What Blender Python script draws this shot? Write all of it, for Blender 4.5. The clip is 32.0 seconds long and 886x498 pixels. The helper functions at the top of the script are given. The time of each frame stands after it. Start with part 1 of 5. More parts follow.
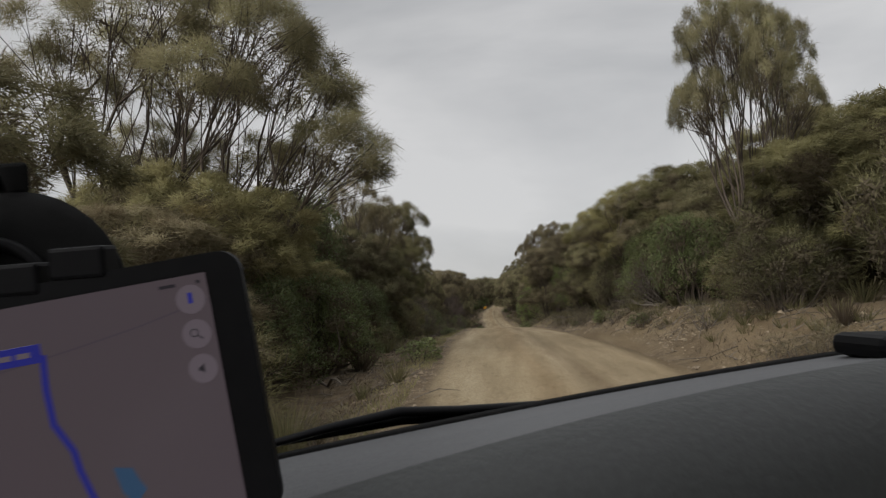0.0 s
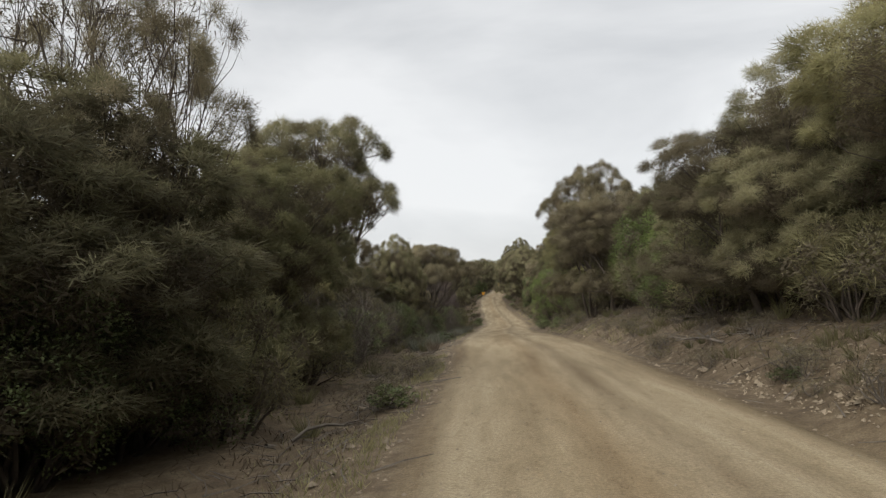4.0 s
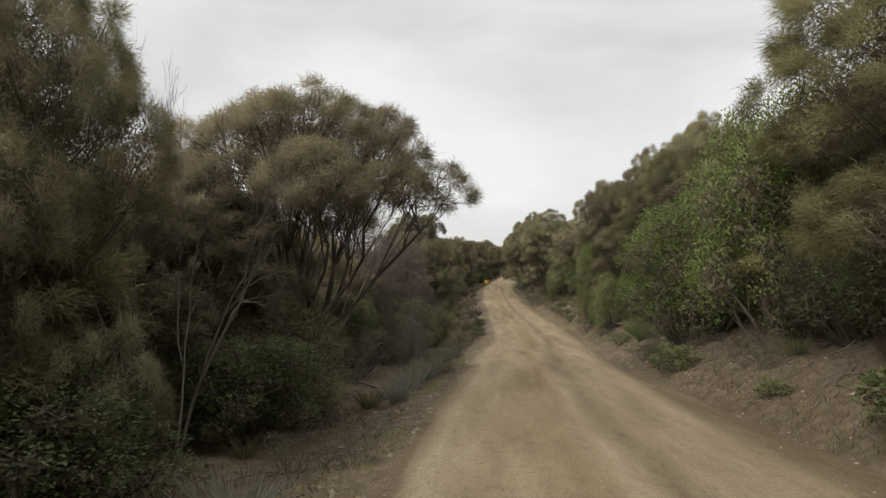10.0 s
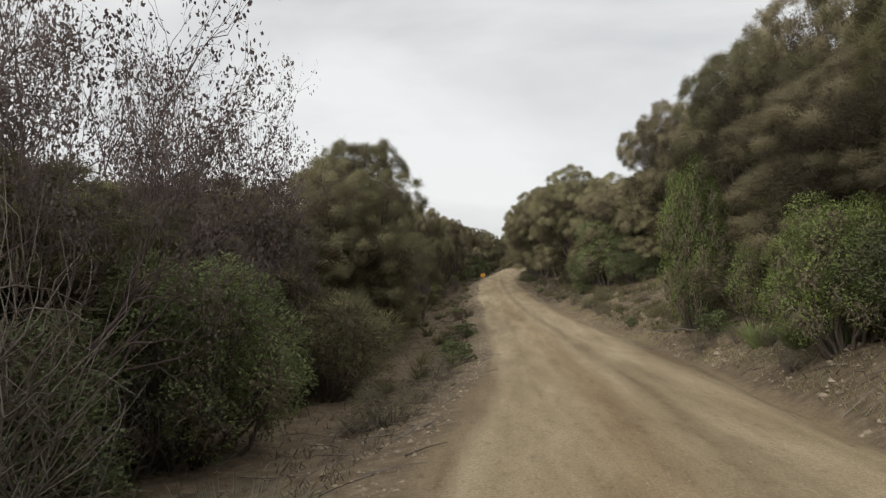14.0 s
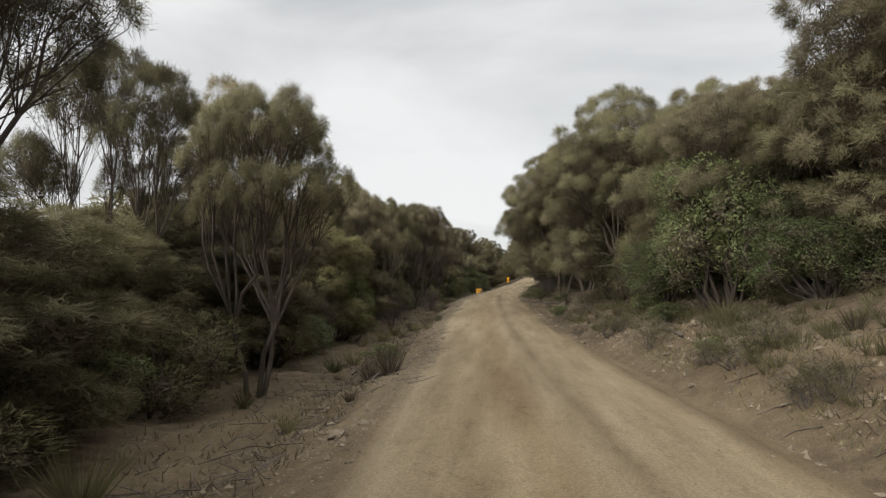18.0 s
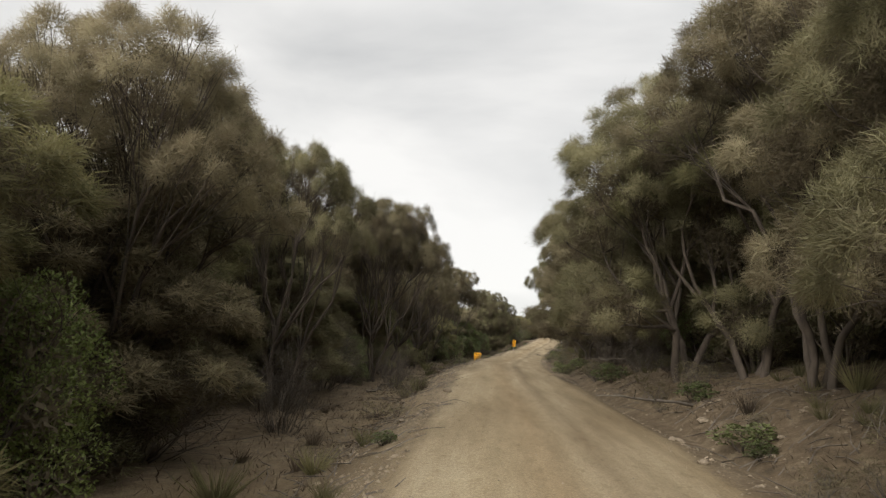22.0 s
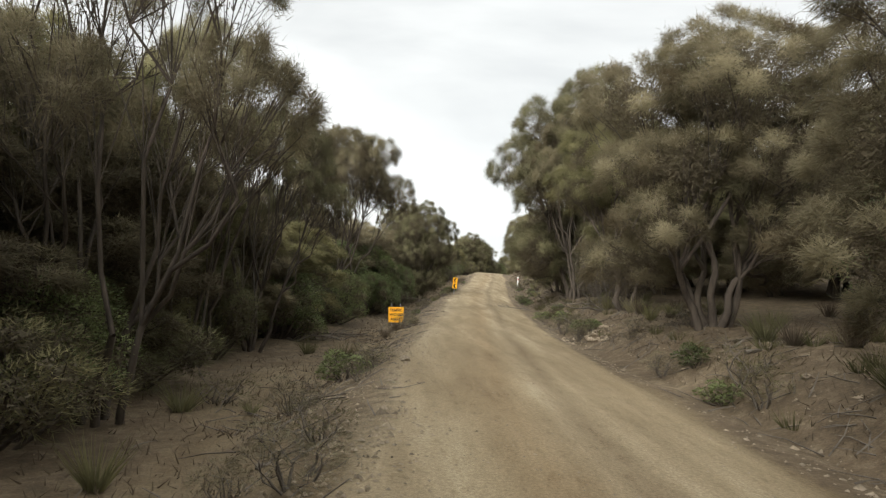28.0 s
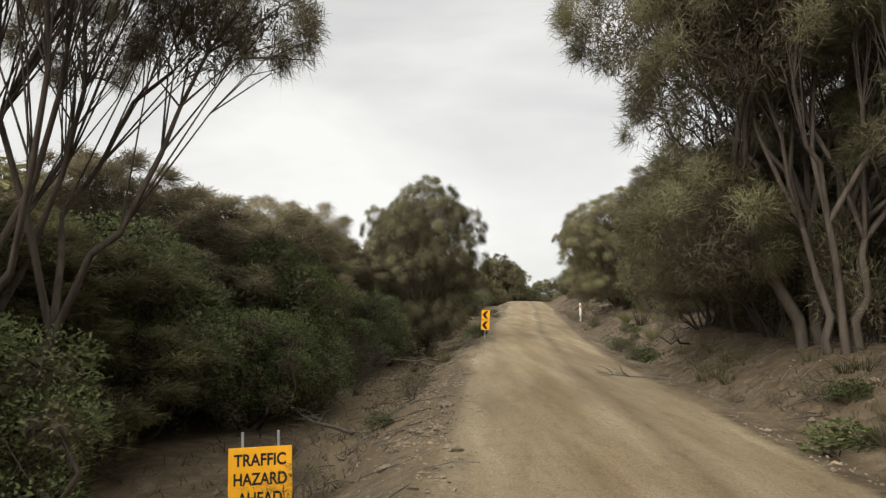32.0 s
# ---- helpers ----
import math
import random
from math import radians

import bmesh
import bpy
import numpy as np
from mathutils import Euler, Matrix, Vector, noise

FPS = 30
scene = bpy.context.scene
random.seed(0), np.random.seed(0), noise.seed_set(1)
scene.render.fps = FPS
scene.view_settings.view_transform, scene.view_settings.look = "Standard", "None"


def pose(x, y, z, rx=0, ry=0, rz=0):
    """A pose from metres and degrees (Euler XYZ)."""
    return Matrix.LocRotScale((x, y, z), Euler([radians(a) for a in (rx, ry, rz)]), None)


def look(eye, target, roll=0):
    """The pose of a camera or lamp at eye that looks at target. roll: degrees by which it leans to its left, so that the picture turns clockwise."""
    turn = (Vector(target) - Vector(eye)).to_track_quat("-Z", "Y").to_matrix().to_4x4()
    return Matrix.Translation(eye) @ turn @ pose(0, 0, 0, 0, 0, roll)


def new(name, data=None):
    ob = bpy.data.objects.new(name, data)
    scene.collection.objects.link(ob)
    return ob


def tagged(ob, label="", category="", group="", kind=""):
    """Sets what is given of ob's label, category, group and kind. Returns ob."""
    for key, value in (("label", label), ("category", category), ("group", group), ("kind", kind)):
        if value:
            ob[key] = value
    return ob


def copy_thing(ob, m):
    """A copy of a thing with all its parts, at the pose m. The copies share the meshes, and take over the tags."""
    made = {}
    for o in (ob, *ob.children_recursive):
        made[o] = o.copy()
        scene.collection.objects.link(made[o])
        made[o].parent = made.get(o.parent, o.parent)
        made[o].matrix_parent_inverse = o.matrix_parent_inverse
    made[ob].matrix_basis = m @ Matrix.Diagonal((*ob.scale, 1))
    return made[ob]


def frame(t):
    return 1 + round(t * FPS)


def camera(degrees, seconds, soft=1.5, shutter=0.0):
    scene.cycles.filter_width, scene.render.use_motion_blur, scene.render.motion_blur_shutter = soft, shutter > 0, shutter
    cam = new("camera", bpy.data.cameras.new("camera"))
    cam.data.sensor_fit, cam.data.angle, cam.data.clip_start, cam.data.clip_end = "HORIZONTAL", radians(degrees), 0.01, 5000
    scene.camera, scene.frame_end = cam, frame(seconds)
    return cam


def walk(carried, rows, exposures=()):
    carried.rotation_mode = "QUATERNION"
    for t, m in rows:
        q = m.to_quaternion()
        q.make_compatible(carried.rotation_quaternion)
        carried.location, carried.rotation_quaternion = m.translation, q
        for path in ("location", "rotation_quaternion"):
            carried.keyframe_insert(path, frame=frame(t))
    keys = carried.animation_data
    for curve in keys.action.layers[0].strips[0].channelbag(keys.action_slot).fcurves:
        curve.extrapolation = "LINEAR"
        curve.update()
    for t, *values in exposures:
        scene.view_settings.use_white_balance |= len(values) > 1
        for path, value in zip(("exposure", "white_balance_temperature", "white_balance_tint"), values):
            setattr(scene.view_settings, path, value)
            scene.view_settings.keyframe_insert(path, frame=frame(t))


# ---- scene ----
cam = camera(64.0, 32.0, soft=1.3, shutter=0.04)

# seconds, eye (x, y, z), yaw to the left, pitch up, roll
PATH = [
    (0.0, 0.00, 0.00, 1.70, 3.90, 4.44, -1.65),
    (0.5, -0.09, 2.68, 1.79, 3.92, 4.39, -1.46),
    (1.0, -0.16, 5.33, 1.88, 3.94, 4.30, -1.60),
    (1.5, -0.23, 7.98, 1.95, 3.75, 4.38, -1.70),
    (2.0, -0.31, 10.65, 2.01, 3.78, 4.40, -1.83),
    (2.5, -0.37, 13.31, 2.06, 3.70, 4.39, -1.91),
    (3.0, -0.45, 16.01, 2.09, 3.65, 3.16, -2.02),
    (3.5, -0.51, 18.70, 2.09, 3.66, 3.10, -1.70),
    (5.5, -0.62, 30.67, 1.93, 3.79, 2.98, -2.15),
    (6.0, -0.66, 33.55, 1.86, 3.80, 2.92, -2.11),
    (6.5, -0.70, 36.45, 1.79, 3.83, 2.95, -2.09),
    (7.0, -0.76, 39.32, 1.71, 3.89, 2.81, -1.52),
    (7.5, -0.82, 42.17, 1.65, 4.03, 2.54, -0.93),
    (8.0, -0.86, 44.96, 1.56, 4.01, 2.52, -0.90),
    (8.5, -0.94, 47.70, 1.47, 3.96, 2.46, -0.57),
    (9.0, -0.97, 50.46, 1.38, 3.91, 2.43, -0.53),
    (9.5, -0.97, 53.21, 1.29, 4.05, 2.32, -0.21),
    (10.0, -0.99, 56.04, 1.17, 3.96, 2.35, -0.60),
    (10.5, -1.02, 58.85, 1.02, 3.93, 2.43, -0.77),
    (11.0, -1.05, 61.63, 0.85, 3.90, 2.51, -0.89),
    (11.5, -1.07, 64.30, 0.67, 3.77, 2.52, -0.93),
    (12.0, -1.13, 66.85, 0.49, 3.74, 2.50, -1.08),
    (12.5, -1.17, 69.29, 0.35, 3.65, 2.46, -1.18),
    (13.0, -1.13, 71.72, 0.25, 3.66, 2.39, -1.09),
    (13.5, -1.05, 74.25, 0.16, 3.70, 2.40, -1.07),
    (14.0, -0.97, 76.90, 0.07, 3.77, 2.45, -1.06),
    (14.5, -0.86, 79.60, -0.02, 3.85, 2.59, -0.52),
    (16.5, 0.14, 90.83, -0.38, 3.67, 3.21, -0.11),
    (17.0, 0.17, 93.63, -0.39, 3.73, 3.37, -0.13),
    (17.5, 0.13, 96.44, -0.39, 4.33, 3.94, 0.30),
    (18.0, 0.06, 99.17, -0.37, 4.41, 4.02, 0.34),
    (18.5, -0.06, 101.80, -0.35, 4.62, 4.18, 0.31),
    (19.0, -0.19, 104.35, -0.34, 5.28, 4.90, 0.15),
    (19.5, -0.36, 106.92, -0.33, 5.80, 5.24, 0.39),
    (20.0, -0.52, 109.47, -0.32, 7.65, 6.17, 0.54),
    (20.5, -0.67, 112.00, -0.29, 8.80, 6.47, 0.41),
    (21.0, -0.83, 114.62, -0.25, 7.88, 5.99, 0.44),
    (21.5, -0.94, 117.17, -0.18, 7.80, 6.04, 0.64),
    (22.0, -1.10, 119.71, -0.07, 4.30, 8.90, 4.35),
    (22.5, -1.21, 122.37, 0.05, -0.14, 10.02, 5.95),
    (23.0, -1.35, 124.99, 0.16, -0.99, 8.90, 6.02),
    (23.5, -1.44, 127.57, 0.26, -1.38, 8.23, 5.89),
    (24.0, -1.51, 130.08, 0.37, -2.10, 7.43, 5.05),
    (24.5, -1.60, 132.60, 0.48, -2.57, 6.51, 5.04),
    (25.0, -1.68, 135.11, 0.60, -2.34, 5.89, 4.92),
    (25.5, -1.72, 137.59, 0.71, -2.58, 4.88, 4.56),
    (26.0, -1.65, 139.96, 0.81, -2.35, 4.76, 4.16),
    (26.5, -1.58, 142.28, 0.91, -2.06, 4.41, 4.56),
    (28.5, -1.77, 153.29, 1.31, -2.96, 4.03, 4.14),
    (29.0, -1.66, 155.92, 1.42, 1.33, 5.92, 2.31),
    (29.5, -1.53, 158.54, 1.52, 1.31, 6.14, 2.16),
    (30.0, -1.34, 161.17, 1.62, -0.40, 6.64, 1.13),
    (30.5, -1.18, 163.79, 1.71, -0.49, 6.68, 0.90),
    (31.0, -1.00, 166.42, 1.77, -0.56, 6.65, 0.90),
    (31.5, -0.72, 169.04, 1.83, -0.51, 6.69, 0.71),
    (32.0, -0.40, 171.66, 1.88, -0.81, 6.64, 0.89),
]


def row_pose(x, y, z, yaw, pitch, roll):
    a, b = radians(yaw), radians(pitch)
    way = Vector((-math.sin(a) * math.cos(b), math.cos(a) * math.cos(b), math.sin(b)))
    return look(Vector((x, y, z)), Vector((x, y, z)) + way, roll)


walk(cam, [(r[0], row_pose(*r[1:])) for r in PATH],
     exposures=[(0.0, -0.4, 6350, 11), (0.5, -0.2, 6350, 11), (1.0, 0.18, 6230, 10), (4.0, 0.1, 6280, 10), (11.0, 0.1, 6450, 10), (14.0, 0.08, 6350, 10),
                (20.0, 0.1, 6350, 10), (23.0, 0.32, 6600, 10), (25.0, 0.46, 6420, 8), (26.5, 0.49, 6350, 7), (29.0, 0.40, 6400, 8), (32.0, 0.22, 6550, 9)])

# ------------------------------------------------------------ light
world = bpy.data.worlds.new("overcast_sky")
scene.world = world
world.use_nodes = True
SUN_DIR = Vector((-0.50, -0.74, 0.45)).normalized()


def build_world():
    nt = world.node_tree
    nt.nodes.clear()
    out = nt.nodes.new("ShaderNodeOutputWorld")
    bg = nt.nodes.new("ShaderNodeBackground")
    sky = nt.nodes.new("ShaderNodeTexSky")
    sky.sky_type = "NISHITA"
    sky.sun_disc = False
    sky.sun_elevation = math.asin(SUN_DIR.z)
    sky.sun_rotation = math.atan2(SUN_DIR.x, SUN_DIR.y)
    coord = nt.nodes.new("ShaderNodeTexCoord")
    mapping = nt.nodes.new("ShaderNodeMapping")
    mapping.inputs["Scale"].default_value = (1.0, 1.0, 3.0)
    noise_a = nt.nodes.new("ShaderNodeTexNoise")
    noise_a.inputs["Scale"].default_value = 1.7
    noise_a.inputs["Detail"].default_value = 6.0
    noise_a.inputs["Roughness"].default_value = 0.5
    noise_a.inputs["Distortion"].default_value = 0.4
    ramp = nt.nodes.new("ShaderNodeValToRGB")
    ramp.color_ramp.elements[0].position = 0.32
    ramp.color_ramp.elements[0].color = (0.545, 0.548, 0.545, 1)
    ramp.color_ramp.elements[1].position = 0.66
    ramp.color_ramp.elements[1].color = (0.87, 0.858, 0.832, 1)
    scale = nt.nodes.new("ShaderNodeMixRGB")
    scale.blend_type = "MULTIPLY"
    scale.inputs["Fac"].default_value = 1.0
    scale.inputs["Color2"].default_value = (0.1, 0.1, 0.1, 1)
    mix = nt.nodes.new("ShaderNodeMixRGB")
    mix.inputs["Fac"].default_value = 0.93
    nt.links.new(coord.outputs["Generated"], mapping.inputs["Vector"])
    nt.links.new(mapping.outputs["Vector"], noise_a.inputs["Vector"])
    nt.links.new(noise_a.outputs["Fac"], ramp.inputs["Fac"])
    nt.links.new(sky.outputs["Color"], scale.inputs["Color1"])
    nt.links.new(scale.outputs["Color"], mix.inputs["Color1"])
    nt.links.new(ramp.outputs["Color"], mix.inputs["Color2"])
    nt.links.new(mix.outputs["Color"], bg.inputs["Color"])
    # an overcast sky grows brighter towards the zenith
    split = nt.nodes.new("ShaderNodeSeparateXYZ")
    nt.links.new(coord.outputs["Generated"], split.inputs["Vector"])
    rise = nt.nodes.new("ShaderNodeMapRange")
    rise.interpolation_type = "SMOOTHSTEP"
    for k, v in (("From Min", 0.40), ("From Max", 0.95), ("To Min", 1.0), ("To Max", 2.4)):
        rise.inputs[k].default_value = v
    nt.links.new(split.outputs["Z"], rise.inputs["Value"])
    nt.links.new(rise.outputs["Result"], bg.inputs["Strength"])
    nt.links.new(bg.outputs["Background"], out.inputs["Surface"])


build_world()
sun = new("sun", bpy.data.lights.new("sun", "SUN"))
sun.data.energy = 4.0
sun.data.angle = radians(50)
sun.data.color = (1.0, 0.97, 0.93)
sun.matrix_world = look(SUN_DIR * 100, (0, 0, 0))

# ------------------------------------------------------------ materials


def base_material(name, roughness=0.85, metallic=0.0):
    m = bpy.data.materials.new(name)
    m.use_nodes = True
    b = m.node_tree.nodes["Principled BSDF"]
    b.inputs["Roughness"].default_value = roughness
    b.inputs["Metallic"].default_value = metallic
    b.inputs["Specular IOR Level"].default_value = 0.25
    return m, m.node_tree, b


def noise_node(nt, scale, detail=4.0, rough=0.55, coords="Object", stretch=None):
    tc = nt.nodes.new("ShaderNodeTexCoord")
    n = nt.nodes.new("ShaderNodeTexNoise")
    n.inputs["Scale"].default_value = scale
    n.inputs["Detail"].default_value = detail
    n.inputs["Roughness"].default_value = rough
    src = tc.outputs[coords]
    if stretch:
        mp = nt.nodes.new("ShaderNodeMapping")
        mp.inputs["Scale"].default_value = stretch
        nt.links.new(src, mp.inputs["Vector"])
        src = mp.outputs["Vector"]
    nt.links.new(src, n.inputs["Vector"])
    return n


def ramp_node(nt, fac, stops):
    r = nt.nodes.new("ShaderNodeValToRGB")
    e = r.color_ramp.elements
    while len(e) < len(stops):
        e.new(0.5)
    for k, (p, c) in enumerate(stops):
        e[k].position = p
        e[k].color = (*c, 1)
    nt.links.new(fac, r.inputs["Fac"])
    return r


def mix_node(nt, a, b, fac, blend="MIX"):
    m = nt.nodes.new("ShaderNodeMixRGB")
    m.blend_type = blend
    for sock, v in (("Color1", a), ("Color2", b), ("Fac", fac)):
        if isinstance(v, (int, float)):
            m.inputs[sock].default_value = v
        elif isinstance(v, tuple):
            m.inputs[sock].default_value = (*v, 1)
        else:
            nt.links.new(v, m.inputs[sock])
    return m


def bump_node(nt, height, strength, distance, b):
    bp = nt.nodes.new("ShaderNodeBump")
    bp.inputs["Strength"].default_value = strength
    bp.inputs["Distance"].default_value = distance
    nt.links.new(height, bp.inputs["Height"])
    nt.links.new(bp.outputs["Normal"], b.inputs["Normal"])


def foliage(name, dark, mid, light, rough=0.7, transl=0.44, patch=0.9):
    """Leaf colour that varies by tree, by patch of the crown and by leaf."""
    m, nt, b = base_material(name, rough)
    geo = nt.nodes.new("ShaderNodeNewGeometry")
    info = nt.nodes.new("ShaderNodeObjectInfo")
    n = noise_node(nt, patch, 3.0, coords="Object")
    add = nt.nodes.new("ShaderNodeMath")
    add.operation = "MULTIPLY_ADD"
    nt.links.new(geo.outputs["Random Per Island"], add.inputs[0])
    add.inputs[1].default_value = 0.12
    nt.links.new(n.outputs["Fac"], add.inputs[2])
    sub = nt.nodes.new("ShaderNodeMath")
    sub.operation = "MULTIPLY_ADD"
    nt.links.new(info.outputs["Random"], sub.inputs[0])
    sub.inputs[1].default_value = 0.45
    nt.links.new(add.outputs[0], sub.inputs[2])
    r = ramp_node(nt, sub.outputs[0], [(0.40, dark), (0.75, mid), (1.0, light)])
    # each tuft has its own tone, the palest young growth, the darkest old and brownish
    tuft = nt.nodes.new("ShaderNodeAttribute")
    tuft.attribute_name = "tuft"
    tones = ramp_node(nt, tuft.outputs["Fac"], [(0.0, (1, 1, 1)), (0.06, (1, 1, 1)), (0.1, (0.62, 0.54, 0.48)), (0.5, (0.95, 0.94, 0.92)), (1.0, (1.45, 1.46, 1.38))])
    col = mix_node(nt, r.outputs["Color"], tones.outputs["Color"], 1.0, "MULTIPLY")
    nt.links.new(col.outputs["Color"], b.inputs["Base Color"])
    tr = nt.nodes.new("ShaderNodeBsdfTranslucent")
    nt.links.new(col.outputs["Color"], tr.inputs["Color"])
    mx = nt.nodes.new("ShaderNodeMixShader")
    mx.inputs["Fac"].default_value = transl
    nt.links.new(b.outputs["BSDF"], mx.inputs[1])
    nt.links.new(tr.outputs["BSDF"], mx.inputs[2])
    nt.links.new(mx.outputs["Shader"], nt.nodes["Material Output"].inputs["Surface"])
    return m


def bark(name, a, b_, scale=6.0):
    m, nt, b = base_material(name, 0.95)
    n = noise_node(nt, scale, 5.0, 0.65, stretch=(1, 1, 0.18))
    r = ramp_node(nt, n.outputs["Fac"], [(0.3, a), (0.7, b_)])
    nt.links.new(r.outputs["Color"], b.inputs["Base Color"])
    bump_node(nt, n.outputs["Fac"], 0.8, 0.02, b)
    return m


def plain(name, color, rough=0.5, metallic=0.0, vary=0.12, scale=14.0, bump=0.0):
    m, nt, b = base_material(name, rough, metallic)
    n = noise_node(nt, scale, 4.0)
    lo = tuple(c * (1 - vary) for c in color)
    hi = tuple(min(1, c * (1 + vary)) for c in color)
    r = ramp_node(nt, n.outputs["Fac"], [(0.3, lo), (0.7, hi)])
    nt.links.new(r.outputs["Color"], b.inputs["Base Color"])
    if bump:
        bump_node(nt, n.outputs["Fac"], bump, 0.005, b)
    return m


NEEDLE = foliage("sheoak_needles", (0.081, 0.073, 0.041), (0.163, 0.149, 0.082), (0.249, 0.227, 0.128))
NEEDLE_BROWN = foliage("brown_sheoak_needles", (0.091, 0.076, 0.046), (0.178, 0.152, 0.092), (0.261, 0.224, 0.140))
NEEDLE_OLIVE = foliage("olive_needles", (0.087, 0.083, 0.041), (0.178, 0.165, 0.080), (0.268, 0.243, 0.118))
LEAF_GREEN = foliage("green_leaves", (0.062, 0.080, 0.024), (0.128, 0.158, 0.046), (0.205, 0.244, 0.074), 0.5)
LEAF_DARK = foliage("dark_leaves", (0.066, 0.078, 0.032), (0.133, 0.158, 0.061), (0.218, 0.250, 0.098), 0.5)
# brown inner needles, coloured darker to stand for the shade inside crowns
INNER_SHADE = foliage("shaded_inner_needles", (0.068, 0.056, 0.036), (0.116, 0.096, 0.062), (0.165, 0.138, 0.090), 0.9)
LEAF_DRY = foliage("dry_leaves", (0.050, 0.038, 0.026), (0.105, 0.080, 0.054), (0.170, 0.135, 0.095), 0.85)
LEAF_PURPLE = foliage("purplish_dry_leaves", (0.040, 0.030, 0.028), (0.080, 0.060, 0.054), (0.130, 0.105, 0.090), 0.85)
GRASS = foliage("grass_blades", (0.060, 0.060, 0.026), (0.140, 0.125, 0.060), (0.240, 0.210, 0.120), 0.8)
SILVER = foliage("silvery_leaves", (0.110, 0.112, 0.082), (0.185, 0.186, 0.140), (0.270, 0.268, 0.210), 0.75)
BARK = bark("grey_bark", (0.034, 0.027, 0.021), (0.108, 0.086, 0.066))
BARK_DEAD = bark("bleached_dead_wood", (0.072, 0.059, 0.046), (0.168, 0.144, 0.116))
BARK_PURPLE = bark("purple_brown_twigs", (0.045, 0.033, 0.030), (0.110, 0.082, 0.074))

# ------------------------------------------------------------ the road's line and the ground
# along y: the road's middle x, the road's height z
ROAD_Y = (-60, -15, 0, 18, 31, 42, 56, 67, 80, 93, 110, 120, 130, 142, 153, 162, 172, 190, 208, 228, 250, 262, 290, 340, 600)
ROAD_X = (1.6, 1.3, 1.2, 0.8, 0.55, 0.4, 0.2, 0.1, 0.3, 0.9, 0.6, 0.1, -0.3, -0.4, -0.3, 0.0, 0.8, 2.4, 4.6, 7.2, 10.0, 12.4, 24, 58, 260)
ROAD_Z = (-0.6, 0.0, 0.25, 0.62, 0.46, 0.2, -0.28, -0.92, -1.46, -1.82, -1.75, -1.5, -1.1, -0.58, -0.14, 0.14, 0.45, 1.25, 2.35, 3.8, 5.35, 5.75, 6.3, 7.0, 8.0)


def smooth_curve(ys, vs):
    """A smooth (cubic, monotone-ish) curve through the knots."""
    ys, vs = np.array(ys, float), np.array(vs, float)
    s = np.gradient(vs, ys)

    def at(y):
        y = np.clip(np.asarray(y, float), ys[0], ys[-1])
        k = np.clip(np.searchsorted(ys, y) - 1, 0, len(ys) - 2)
        h = ys[k + 1] - ys[k]
        u = (y - ys[k]) / h
        return ((1 + 2 * u) * (1 - u) ** 2 * vs[k] + u * (1 - u) ** 2 * h * s[k]
                + u * u * (3 - 2 * u) * vs[k + 1] + u * u * (u - 1) * h * s[k + 1])
    return at


road_x, road_z = smooth_curve(ROAD_Y, ROAD_X), smooth_curve(ROAD_Y, ROAD_Z)


def ramp01(v, a, b):
    u = np.clip((v - a) / (b - a), 0, 1)
    return u * u * (3 - 2 * u)


def ripple(x, y, s, k):
    """Cheap smooth unevenness."""
    return (np.sin(x * s + 1.3 * k) * np.cos(y * s * 0.83 + 2.1 * k) + 0.6 * np.sin(x * s * 1.9 + y * s * 1.37 + k)
            + 0.4 * np.cos(x * s * 3.1 - y * s * 2.7 + 2 * k)) / 2.0


def ground_z(x, y):
    x, y = np.asarray(x, float), np.asarray(y, float)
    d = x - road_x(y)
    z = road_z(y) - 0.012 * np.minimum(np.abs(d), 2.2) ** 2
    # wheel ruts
    for rut in (-1.05, 0.35, 1.45):
        z = z - 0.022 * np.exp(-((d - rut - 0.12 * np.sin(y * 0.13)) / 0.26) ** 2)
    # right: low gravelly bank, then a rising slope
    right = np.maximum(d - 2.35 - 0.2 * np.sin(y * 0.21), 0)
    bank = 0.85 * ramp01(right, 0.0, 2.2) - 0.10 * np.exp(-((right - 0.25) / 0.25) ** 2) * (right > 0)
    steep = 0.14 + 0.24 * ramp01(y, 15, 60) * (1 - ramp01(y, 120, 160))
    hill = steep * np.maximum(right - 2.2, 0)
    hill = 14 * np.tanh(hill / 14)
    # left: verge that falls away
    left = np.maximum(-d - 1.95 + 0.3 * ramp01(y, 95, 125) - 0.12 * np.sin(y * 0.17 + 1), 0)
    drop = 0.35 + 0.30 * ramp01(y, 100, 130)
    fall = -drop * ramp01(left, 0.0, 1.9) - 0.9 * ramp01(left, 4, 16)
    wild = ramp01(np.maximum(right, left), 0.1, 1.2)
    z = z + bank + hill + fall + wild * (0.10 * ripple(x, y, 1.1, 1) + 0.05 * ripple(x, y, 3.1, 2)) + 0.005 * ripple(x, y, 1.7, 3)
    return z


def mesh_object(name, verts, faces, material, parent=None, label="", smooth=False):
    me = bpy.data.meshes.new(name)
    me.from_pydata([tuple(v) for v in verts], [], [tuple(f) for f in faces])
    if smooth:
        me.polygons.foreach_set("use_smooth", np.ones(len(me.polygons), bool))
    me.materials.append(material)
    ob = new(name, me)
    if parent is not None:
        ob.parent = parent
    if label:
        tagged(ob, label)
    return ob


def part(name, bm, material, parent=None, label=""):
    me = bpy.data.meshes.new(name)
    bm.to_mesh(me)
    bm.free()
    me.materials.append(material)
    ob = new(name, me)
    if parent is not None:
        ob.parent = parent
    if label:
        tagged(ob, label)
    return ob


